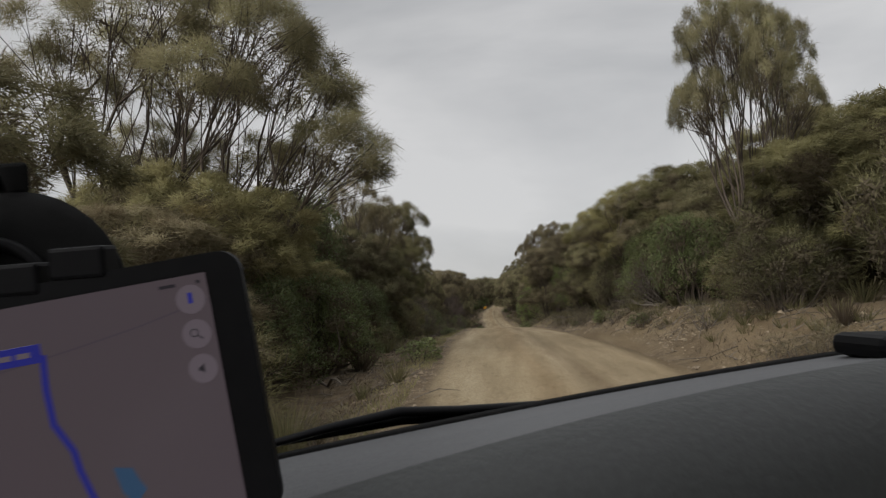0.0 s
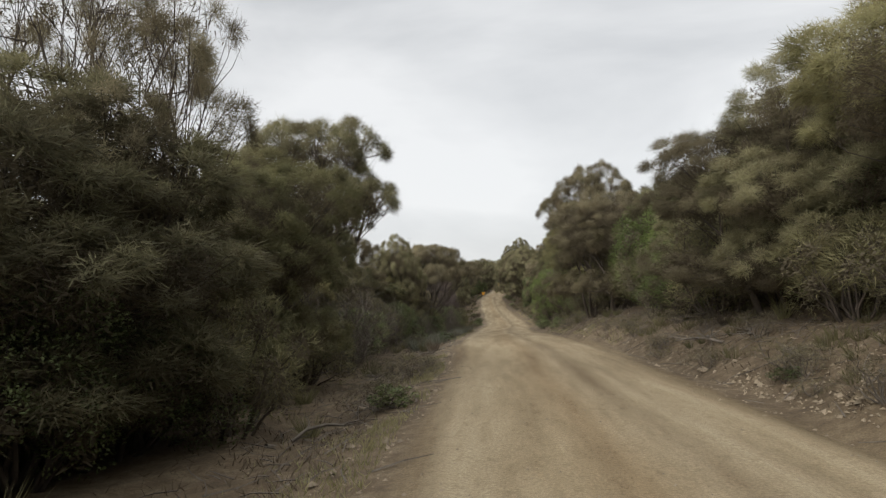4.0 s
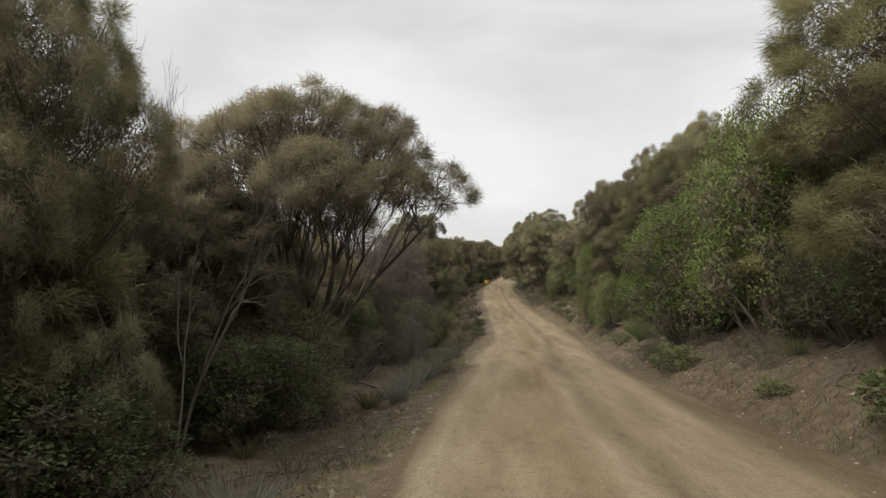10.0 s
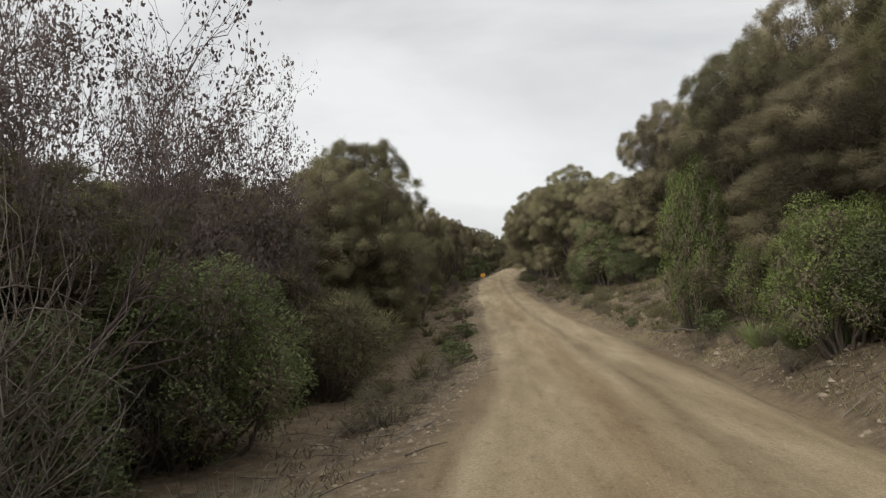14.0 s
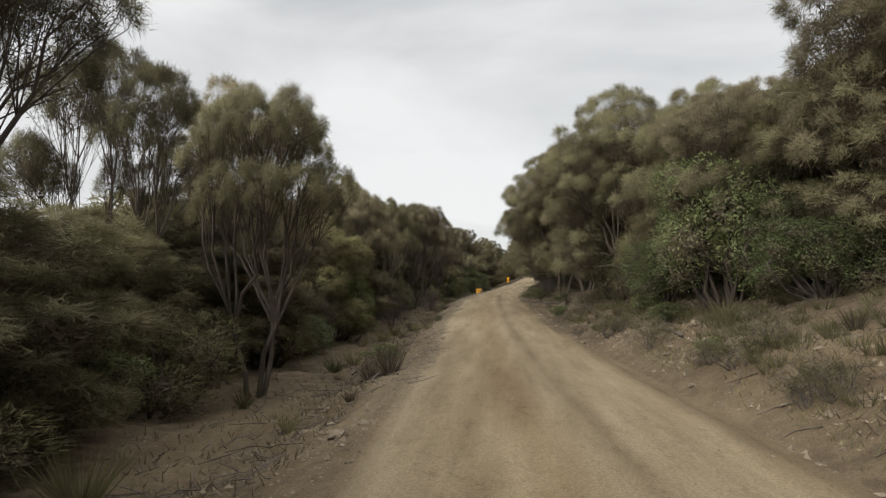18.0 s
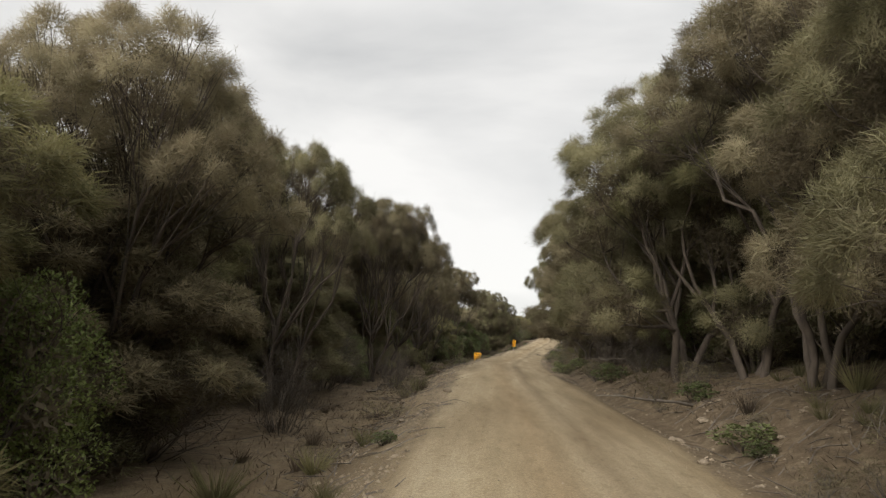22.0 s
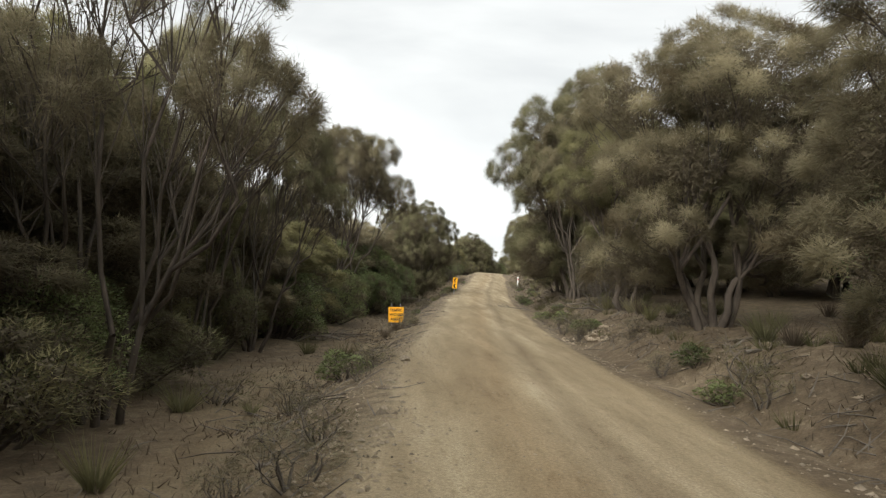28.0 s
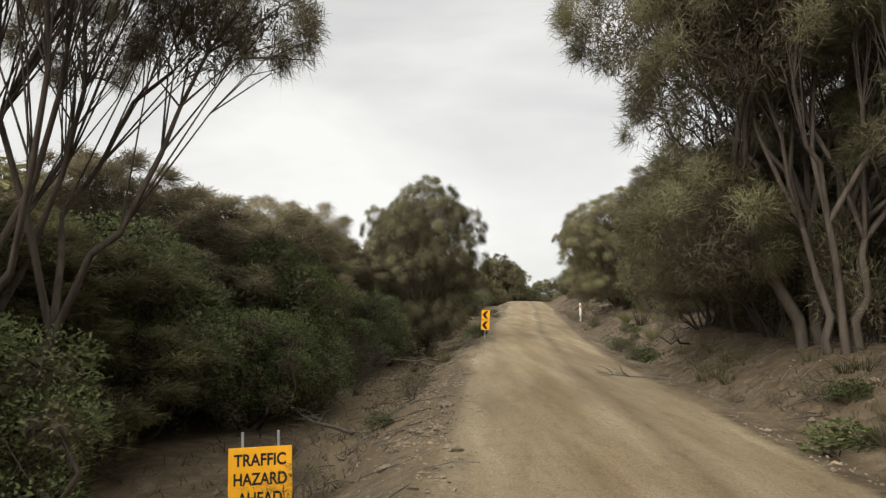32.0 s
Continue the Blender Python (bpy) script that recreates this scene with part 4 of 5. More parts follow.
def gravel():
    r = np.random.default_rng(5)
    g = np.array([(1, 0, 0), (-1, 0, 0), (0, 1, 0), (0, -1, 0), (0, 0, 1.0)])
    gf = np.array([(0, 2, 4), (2, 1, 4), (1, 3, 4), (3, 0, 4)])
    bits = []
    for k in range(42000):
        u = r.uniform()
        if u < 0.13:
            y = r.uniform(0, 240)
            x = float(road_x(y)) + r.uniform(-1.9, 2.3)
            s = r.uniform(0.010, 0.028)
        else:
            x, y = verge_spot(r, 0, 240, -1 if u < 0.55 else 1)
            s = min(0.065, 0.009 + r.exponential(0.011))
        a = r.uniform(0, 6.28)
        rot = np.array([[math.cos(a), math.sin(a), 0], [-math.sin(a), math.cos(a), 0], [0, 0, 1]])
        p = (g + r.normal(0, 0.18, (5, 3))) * [s, s * r.uniform(0.6, 1), s * r.uniform(0.4, 0.9)]
        bits.append((p @ rot + [x, y, float(ground_z(x, y)) + 0.002], gf))
    # leaf scraps and grit strewn between the wheel tracks where the road climbs
    for k in range(5200):
        y = r.uniform(146, 196)
        x = float(road_x(y)) + r.normal(-0.75, 0.55)
        if np.sin(y * 0.9) + np.sin(y * 2.3 + x * 2.0) < -0.9:
            continue
        s = r.uniform(0.010, 0.034)
        a = r.uniform(0, 6.28)
        rot = np.array([[math.cos(a), math.sin(a), 0], [-math.sin(a), math.cos(a), 0], [0, 0, 1]])
        p = (g + r.normal(0, 0.18, (5, 3))) * [s, s * r.uniform(0.5, 1), s * r.uniform(0.25, 0.6)]
        bits.append((p @ rot + [x, y, float(ground_z(x, y)) + 0.002], gf))
    v, f = gather(bits)
    stuff("gravel", v, f, STONE, "loose pale stones and gravel along the verges", "gravel")


gravel()


def pale_rubble():
    """Pale broken stone on the cut banks and on the embankment's shoulder."""
    r = np.random.default_rng(16)
    g = np.array([(1, 0, 0), (-1, 0, 0), (0, 1, 0), (0, -1, 0), (0, 0, 1.0)])
    gf = np.array([(0, 2, 4), (2, 1, 4), (1, 3, 4), (3, 0, 4)])
    bits = []
    for k in range(24000):
        y = r.uniform(4, 34) if k < 3800 else r.uniform(88, 124)
        x = float(road_x(y)) + float(right_edge(y)) + 0.3 + abs(r.normal(0, 0.9 if k < 3800 else 1.7))
        if k > 7600:
            y = r.uniform(92, 186)
            x = float(road_x(y)) - float(left_edge(y)) - 0.1 - abs(r.normal(0, 1.2))
        if k > 22800:
            y = r.uniform(199, 214)
            x = float(road_x(y)) + float(right_edge(y)) + 0.5 + abs(r.normal(0, 1.3))
        if np.sin(y * 1.3) + np.sin(x * 2.1 + y * 0.6) + r.normal(0, 0.5) < -0.2:
            continue
        s = min(0.08 if k < 7600 else 0.05, 0.012 + r.exponential(0.013 if k < 7600 else 0.009))
        a = r.uniform(0, 6.28)
        rot = np.array([[math.cos(a), math.sin(a), 0], [-math.sin(a), math.cos(a), 0], [0, 0, 1]])
        p = (g + r.normal(0, 0.2, (5, 3))) * [s, s * r.uniform(0.6, 1), s * r.uniform(0.5, 1.0)]
        bits.append((p @ rot + [x, y, float(ground_z(x, y)) + 0.002], gf))
    v, f = gather(bits)
    pale = plain("pale_broken_stone", (0.225, 0.180, 0.122), 0.9, vary=0.4, scale=6.0, bump=0.5)
    stuff("rubble", v, f, pale, "pale broken stones on the cut bank", "rubble")


pale_rubble()


def litter():
    r = np.random.default_rng(6)
    t = Tubes()
    for k in range(7000):
        x, y = verge_spot(r, 0, 235, -1 if r.uniform() < 0.4 else 1)
        x += (r.uniform(0, 2.2) if x > float(road_x(y)) else -r.uniform(0, 1.5))
        L, a = r.uniform(0.12, 0.7), r.uniform(0, 3.14)
        p = np.array([x, y, float(ground_z(x, y)) + 0.015])
        q = p + np.array([math.cos(a) * L, math.sin(a) * L, 0])
        q[2] = float(ground_z(q[0], q[1])) + r.uniform(0.0, 0.10)
        t.add(bend(p, q, r, 0.06, 3), (0.010, 0.008, 0.004), 3)
    stuff("twig_litter", t.verts(), t.f, BARK_DEAD, "fallen twigs and bark scattered on the verges", "litter")


litter()


def tussock(name, seed, blades_n, mat, label):
    r = np.random.default_rng(seed)
    root = new(name)
    a = r.uniform(0, 6.28, blades_n)
    d = np.stack([np.cos(a) * r.uniform(0.1, 0.9, blades_n), np.sin(a) * r.uniform(0.1, 0.9, blades_n), np.ones(blades_n)], 1)
    p = np.stack([np.cos(a) * 0.08, np.sin(a) * 0.08, np.zeros(blades_n) - 0.02], 1) * r.uniform(0, 1, (blades_n, 1))
    v, f = blades(p, d, 0.42, 0.014, r, 0.18)
    mesh_object("blade_tuft", v, [tuple(x) for x in f], mat, root)
    return tagged(root, label, "grass", "roadside tussocks")


def tussocks():
    r = np.random.default_rng(8)
    kinds = [tussock("grass_tussock", 71, 110, GRASS, "dry straw-green grass tussock on the verge"),
             tussock("grass_tussock", 72, 90, LEAF_DRY, "dry brown grass tussock on the verge"),
             tussock("grass_tussock", 73, 120, NEEDLE_OLIVE, "olive green grass tussock on the verge")]
    used = set()
    for k in range(290):
        x, y = verge_spot(r, 2, 225, -1 if r.uniform() < 0.35 else 1)
        d = x - float(road_x(y))
        x += (0.9 if d > 0 else -0.5) + (r.uniform(0, 1.6) if d > 0 else -r.uniform(0, 1.2))
        i = int(r.integers(0, 3))
        ob = kinds[i]
        if i in used:
            ob = copy_thing(ob, Matrix.Identity(4))
        used.add(i)
        s = r.uniform(0.6, 1.7)
        ob.matrix_basis = pose(x, y, float(ground_z(x, y)), 0, 0, r.uniform(0, 360)) @ Matrix.Diagonal((s, s, s * r.uniform(0.8, 1.2), 1))


tussocks()


def low_scrub():
    """Ankle-high heath and dead leaves that cover the ground under the trees."""
    r = np.random.default_rng(9)
    n = 60000
    y = r.uniform(-8, 235, n)
    side = np.where(r.uniform(0, 1, n) < 0.5, -1, 1)
    d = np.where(side > 0, 2.9 + np.abs(r.normal(0, 1.6, n)), -(2.7 + np.abs(r.normal(0, 1.4, n))))
    x = road_x(y) + d
    p = np.stack([x, y, ground_z(x, y) - 0.01], 1)
    dirs = np.stack([r.normal(0, 0.6, n), r.normal(0, 0.6, n), np.ones(n)], 1)
    v, f = blades(p, dirs, 0.17, 0.018, r, 0.2)
    stuff("low_heath", v, [tuple(q) for q in f], LEAF_DRY, "low dry heath and leaf litter under the trees", "undergrowth")


low_scrub()


def bank_grass():
    """Straw-coloured bunch grass over the stony banks."""
    r = np.random.default_rng(19)
    n, per = 620, 46
    y = np.where(np.arange(n) < 380, r.uniform(95, 126, n), np.where(np.arange(n) < 500, r.uniform(2, 46, n), r.uniform(126, 190, n)))
    d = right_edge(y) + 0.9 + np.abs(r.normal(0, 1.9, n))
    x = road_x(y) + d
    k = np.repeat(np.arange(n), per)
    size = r.uniform(0.5, 1.25, n)[k]
    a, u = r.uniform(0, 6.28, n * per), r.uniform(0.05, 0.9, n * per)
    p = np.stack([x[k] + np.cos(a) * 0.11 * size, y[k] + np.sin(a) * 0.11 * size, ground_z(x, y)[k] - 0.02], 1)
    v, f = blades(p, np.stack([np.cos(a) * u, np.sin(a) * u, np.ones(n * per)], 1) * size[:, None], 0.36, 0.016, r, 0.25)
    stuff("bunch_grass", v, [tuple(q) for q in f], GRASS, "straw-coloured bunch grass on the stony bank", "grass")


bank_grass()


def strap_clumps():
    """Tall clumps of strappy leaves at the road's edge."""
    r = np.random.default_rng(20)
    kinds = [tussock("strap_leaf_clump", 75, 240, LEAF_DARK, "tall dark green clump of strappy leaves at the road's edge"),
             tussock("strap_leaf_clump", 76, 220, SILVER, "silvery olive clump of strappy leaves at the road's edge")]
    used = set()
    right = ((4.4, 89.8), (4.0, 81.4), (3.9, 79.7), (4.7, 88.7), (4.5, 91.8), (4.7, 84.5), (5.0, 86.2), (4.2, 83.2))
    left = ((-2.5, 81.0), (-2.8, 77.2), (-2.7, 75.6), (-2.6, 79.2), (-2.75, 74.0), (-3.2, 62.0), (-3.5, 49.6), (-2.9, 70.2), (-3.0, 58.5), (-3.0, 53.2), (-3.1, 54.6), (-2.9, 72.1), (-3.3, 60.3))
    for i, spots in enumerate((right, left)):
        for x, y in spots:
            ob = kinds[i]
            if i in used:
                ob = copy_thing(ob, Matrix.Identity(4))
            used.add(i)
            c = r.uniform(1.3, 1.9)
            ob.matrix_basis = pose(x, y, float(ground_z(x, y)), 0, 0, r.uniform(0, 360)) @ Matrix.Diagonal((c * 1.1, c * 1.1, c, 1))


strap_clumps()


def grass_strips():
    """Short green grass in strips along some of the road's edges."""
    r = np.random.default_rng(15)
    ps = []
    for y0, y1, side, n in ((-2, 42, -1, 9000), (44, 70, 1, 3500), (52, 80, -1, 3500), (84, 100, 1, 2500), (100, 116, 1, 2000)):
        y = r.uniform(y0, y1, n)
        patch = np.sin(y * 0.9) + 0.7 * np.sin(y * 2.3 + 1) + r.normal(0, 0.5, n)
        y = y[patch > -0.3]
        edge = (left_edge(y) if side < 0 else right_edge(y)) + 0.25 + np.abs(r.normal(0, 0.55, len(y)))
        x = road_x(y) + side * edge
        ps.append(np.stack([x, y, ground_z(x, y) - 0.01], 1))
    p = np.concatenate(ps)
    n = len(p)
    v, f = blades(p, np.stack([r.normal(0, 0.4, n), r.normal(0, 0.4, n), np.ones(n)], 1), 0.15, 0.014, r, 0.2)
    stuff("verge_grass", v, [tuple(q) for q in f], NEEDLE_OLIVE, "short olive-green grass along the road's edges", "grass")


grass_strips()


def rocks():
    r = np.random.default_rng(10)
    made = []
    for k in range(190):
        x, y = verge_spot(r, 3, 215, -1 if r.uniform() < 0.4 else 1) if k < 90 else verge_spot(r, 86, 132, 1)
        s = r.uniform(0.06, 0.16) if k < 90 else r.uniform(0.05, 0.11)
        if k < 6:
            bm = bmesh.new()
            bmesh.ops.create_icosphere(bm, subdivisions=2, radius=1.0)
            for w in bm.verts:
                q = w.co * 1.3 + Vector((k * 7.0, 3, 1))
                w.co *= 0.78 + 0.5 * noise.noise(q) + 0.15 * noise.noise(q * 3)
                w.co.z *= 0.6
            ob = part("rock", bm, STONE)
            tagged(ob, "pale weathered stone lying on the road verge", "rock", "verge stones")
            made.append(ob)
        else:
            ob = copy_thing(made[k % 6], Matrix.Identity(4))
        ob.matrix_basis = pose(x, y, float(ground_z(x, y)) + s * 0.12, r.uniform(-15, 15), r.uniform(-15, 15), r.uniform(0, 360)) @ Matrix.Diagonal((s, s * 0.8, s * 0.8, 1))


rocks()


def heath():
    r = np.random.default_rng(14)
    for k in range(260):
        side = 1 if r.uniform() < 0.72 else -1
        y = float(r.uniform(3, 222))
        edge = float(right_edge(y)) if side > 0 else float(left_edge(y))
        x = float(road_x(y)) + side * (edge + 0.55 + abs(r.normal(0, 0.85)))
        kind = ("heath_a", "heath_b", "heath_c", "heath_a")[int(r.integers(0, 4))]
        w = float(r.uniform(0.22, 0.62))
        plant(kind, x, y, float(ground_z(x, y)) + w * float(r.uniform(0.7, 1.2)), w)


heath()


# x, y and turn of the branches that stand out
SEEN_BRANCHES = ((-4.4, 171.4, 20), (-4.1, 172.2, 55), (-4.6, 173.0, 5), (-4.9, 170.6, 35), (-4.9, 142.5, 60), (-5.0, 146.0, 20), (4.6, 186.0, 150), (5.6, 172.0, 100), (5.2, 168.0, 60), (-3.9, 60.0, 80))


def fallen_branches():
    r = np.random.default_rng(12)
    kinds = []
    for k in range(64):
        if k < 4:
            t = Tubes()
            L = r.uniform(1.2, 2.4)
            w = bend((0, 0, 0.04), (L, 0, 0.10), r, 0.08, 6)
            t.add(w, np.linspace(0.035, 0.012, 6), 5)
            twigs = []
            for _ in range(7):
                tw = Tubes()
                twigs.append(tw)
                i = int(r.integers(1, 6))
                tip = w[i] + np.array([r.uniform(0.1, 0.6), r.uniform(-0.5, 0.5), r.uniform(0.0, 0.4)])
                tw.add(bend(w[i], tip, r, 0.1, 4), np.linspace(0.012, 0.004, 4), 3)
            ob = new("fallen_branch")
            mesh_object("limb", t.verts(), t.f, BARK_DEAD, ob, smooth=True)
            for tw in twigs:
                mesh_object("twig", tw.verts(), tw.f, BARK_DEAD, ob, smooth=True)
            tagged(ob, "bleached fallen branch lying on the verge", "branch", "fallen branches")
            kinds.append(ob)
        else:
            ob = copy_thing(kinds[k % 4], Matrix.Identity(4))
        x, y = verge_spot(r, 5, 215, -1 if k % 3 == 2 else 1)
        x += -1.0 if k % 3 == 2 else 1.0
        turn = r.uniform(0, 360)
        if k < len(SEEN_BRANCHES):
            x, y, turn = SEEN_BRANCHES[k]
        ob.matrix_basis = pose(x, y, float(ground_z(x, y)), 0, 0, turn)


fallen_branches()

def stone_heaps():
    """Low heaps of pale broken stone beside the road, every stone a piece of its own."""
    r = np.random.default_rng(33)
    shapes = []
    for k in range(6):
        bm = bmesh.new()
        bmesh.ops.create_icosphere(bm, subdivisions=1, radius=1.0)
        wide, low = r.uniform(0.6, 0.95), r.uniform(0.35, 0.65)
        for v in bm.verts:
            v.co *= r.uniform(0.75, 1.15)
            v.co.y *= wide
            v.co.z *= low
        me = bpy.data.meshes.new("stone")
        bm.to_mesh(me)
        bm.free()
        me.materials.append(HEAP_STONE)
        shapes.append(me)
    for x, y, wx, wy, rise, count in ((3.35, 169.6, 0.75, 1.5, 0.08, 110), (9.3, 210.0, 1.1, 2.6, 0.45, 70), (10.4, 217.5, 1.4, 2.4, 0.70, 60)):
        root = new("stone_heap")
        root.location = (x, y, float(ground_z(x, y)))
        for k in range(count):
            a, d = r.uniform(0, 6.28), math.sqrt(r.uniform(0, 1))
            px, py = wx * d * math.cos(a), wy * d * math.sin(a)
            size = min(0.13, 0.022 + r.exponential(0.028)) * (1.0 if y < 200 else 1.7)
            ob = new("stone", shapes[int(r.integers(0, 6))])
            ob.parent = root
            ob.location = (px, py, float(ground_z(x + px, y + py)) - float(ground_z(x, y)) + rise * (1 - d * d) * r.uniform(0.4, 1.0))
            ob.rotation_euler = (r.uniform(-0.3, 0.3), r.uniform(-0.3, 0.3), r.uniform(0, 6.28))
            ob.scale = (size, size, size)
        tagged(root, "low heap of pale broken stones on the earth bank", "stone heap", group="stone heaps beside the road")


HEAP_STONE = plain("heap_stone", (0.25, 0.20, 0.14), 0.9, vary=0.5, scale=5.0, bump=0.5)
stone_heaps()

# ------------------------------------------------------------ signs and posts
YELLOW = plain("reflective_yellow", (0.90, 0.42, 0.015), 0.45, vary=0.05)
BLACK = plain("black_print", (0.012, 0.012, 0.012), 0.5, vary=0.2)
STEEL = plain("galvanised_steel", (0.35, 0.35, 0.34), 0.45, 0.8)
WHITE = plain("white_paint", (0.72, 0.71, 0.68), 0.5, vary=0.08)
RED = plain("red_reflector", (0.5, 0.03, 0.02), 0.3)


def box_bm(sx, sy, sz, at=(0, 0, 0), bevel=0.0):
    bm = bmesh.new()
    bmesh.ops.create_cube(bm, size=1.0, matrix=Matrix.Translation(at) @ Matrix.Diagonal((sx, sy, sz, 1)))
    if bevel:
        bmesh.ops.bevel(bm, geom=bm.edges[:], offset=bevel, segments=2, affect="EDGES", profile=0.5)
    return bm


def text_part(name, words, size, at, parent, mat, width=None):
    """Raised lettering that faces -y."""
    cu = bpy.data.curves.new(name, "FONT")
    cu.body = words
    cu.size = size
    cu.extrude = 0.0006
    cu.offset = 0.004
    cu.align_x, cu.align_y = "CENTER", "CENTER"
    tmp = bpy.data.objects.new(name, cu)
    scene.collection.objects.link(tmp)
    me = bpy.data.meshes.new_from_object(tmp)
    bpy.data.objects.remove(tmp)
    me.materials.clear()
    me.materials.append(mat)
    ob = new(name, me)
    xs = [v.co.x for v in me.vertices]
    k = width / (max(xs) - min(xs)) if width else 1.0
    ob.matrix_basis = pose(*at, 90, 0, 0) @ Matrix.Diagonal((k, 1, 1, 1))
    ob.parent = parent
    return ob


def hazard_sign(x, y, z):
    root = new("roadwork_sign")
    part("panel", box_bm(0.60, 0.012, 0.60, (0, 0, 0.36), 0.004), YELLOW, root, "yellow square sign panel")
    for k, (line, w) in enumerate((("TRAFFIC", 0.49), ("HAZARD", 0.50), ("AHEAD", 0.42))):
        text_part("lettering", line, 0.155, (0, -0.0075, 0.535 - k * 0.175), root, BLACK, w)
    for sx in (-0.17, 0.17):
        part("leg", box_bm(0.025, 0.02, 0.95, (sx, 0.018, 0.33), 0.003), STEEL, root)
    root.matrix_basis = pose(x, y, z, -6, -3.5, 4)
    tagged(root, "yellow square temporary sign reading traffic hazard ahead", "road sign")


hazard_sign(-1.98, 178.6, float(ground_z(-1.98, 178.6)) + 0.02)


def chevron_sign(x, y, z, turn):
    root = new("chevron_sign")
    part("post", box_bm(0.05, 0.04, 1.75, (0, 0.03, 0.62), 0.005), STEEL, root)
    for k in range(2):
        zc = 1.28 - k * 0.47
        p = part("panel", box_bm(0.36, 0.008, 0.44, (0, 0, zc), 0.003), YELLOW, root, "yellow chevron board")
        bm = bmesh.new()
        # an arrow head that points left
        pts = [(0.11, 0.17), (-0.02, 0.17), (-0.14, 0.0), (-0.02, -0.17), (0.11, -0.17), (-0.01, 0.0)]
        front = [bm.verts.new((a, -0.0065, zc + b)) for a, b in pts]
        rear = [bm.verts.new((a, -0.0045, zc + b)) for a, b in pts]
        bm.faces.new((front[0], front[1], front[2], front[5]))
        bm.faces.new((front[5], front[2], front[3], front[4]))
        for i in range(6):
            j = (i + 1) % 6
            bm.faces.new((front[j], front[i], rear[i], rear[j]))
        part("chevron", bm, BLACK, p, "black arrowhead")
    root.matrix_basis = pose(x, y, z, 0, 2, turn) @ Matrix.Diagonal((0.85, 1, 0.78, 1))
    tagged(root, "yellow and black double chevron bend marker on a post", "road sign")


def guide_post(x, y):
    root = new("guide_post")
    part("post", box_bm(0.11, 0.035, 1.25, (0, 0, 0.375), 0.012), WHITE, root)
    part("reflector", box_bm(0.07, 0.01, 0.13, (0, -0.02, 0.80), 0.003), RED, root, "red reflector")
    root.matrix_basis = pose(x, y, float(ground_z(x, y)), 2, -2, 0)
    tagged(root, "white roadside guide post with a reflector", "post", "guide posts")


chevron_sign(1.5, 197.2, float(ground_z(1.5, 197.2)) - 0.12, 10)
guide_post(8.05, 212.0)


# ------------------------------------------------------------ the car at the start of the drive, its dashboard and the tablet on it
# dash plastic in two greys: paler for the sky-lit top, darker for the shaded face
PLASTIC = plain("grey_dash_plastic", (0.080, 0.082, 0.086), 0.62, vary=0.10, scale=120.0, bump=0.35)
PLASTIC_SHADED = plain("shaded_dash_plastic", (0.032, 0.034, 0.034), 0.55, vary=0.10, scale=120.0, bump=0.35)
PLASTIC_DARK = plain("black_plastic", (0.004, 0.004, 0.0045), 0.5, vary=0.15, scale=60.0)
RUBBER = plain("black_rubber", (0.007, 0.007, 0.007), 0.85, vary=0.25, scale=30.0, bump=0.3)
CAR_WHITE = plain("white_car_paint", (0.70, 0.70, 0.69), 0.25, vary=0.05, scale=2.0)
RIM = plain("alloy_rim", (0.42, 0.42, 0.43), 0.35, 0.9)
for dull in (PLASTIC_DARK, RUBBER):
    dull.node_tree.nodes["Principled BSDF"].inputs["Specular IOR Level"].default_value = 0.06
CAR_AT = pose(0, 0, 0.25, 0, 0, 2)


def glow(name, color, strength=1.0):
    """A lit piece of a screen."""
    m, nt, b = base_material(name, 0.2)
    b.inputs["Base Color"].default_value = (0.01, 0.01, 0.01, 1)
    b.inputs["Emission Color"].default_value = (*color, 1)
    b.inputs["Emission Strength"].default_value = strength
    return m


SCREEN = glow("lit_map_screen", (0.062, 0.047, 0.053))
SCREEN_ROAD = glow("map_minor_road", (0.050, 0.038, 0.048))
SCREEN_BLUE = glow("map_route_blue", (0.012, 0.014, 0.16))
SCREEN_LAKE = glow("map_water", (0.020, 0.055, 0.11))
SCREEN_PALE = glow("map_button", (0.10, 0.080, 0.092))
SCREEN_INK = glow("map_ink", (0.012, 0.010, 0.014))


def loft(rows, close=False):
    """A skin through rows of points."""
    bm = bmesh.new()
    vs = [[bm.verts.new(p) for p in row] for row in rows]
    n = len(rows[0])
    for a, b in zip(vs, vs[1:]):
        for i in range(n if close else n - 1):
            j = (i + 1) % n
            bm.faces.new((a[i], a[j], b[j], b[i]))
    if close:
        bm.faces.new(vs[0][::-1])
        bm.faces.new(vs[-1])
    bmesh.ops.recalc_face_normals(bm, faces=bm.faces[:])
    for f in bm.faces:
        f.smooth = True
    return bm


def rod(points, radii, n=8, flat=1.0):
    """A round or flattened rod along points."""
    rows = []
    for k, p in enumerate(points):
        a = Vector(points[min(k + 1, len(points) - 1)]) - Vector(points[max(k - 1, 0)])
        s = a.cross(Vector((0, 0, 1)))
        s = s.normalized() if s.length > 1e-4 else Vector((1, 0, 0))
        u = s.cross(a).normalized()
        rows.append([Vector(p) + (s * math.cos(t) + u * math.sin(t) * flat) * radii[k] for t in np.linspace(0, 2 * math.pi, n, endpoint=False)])
    return loft(rows, True)


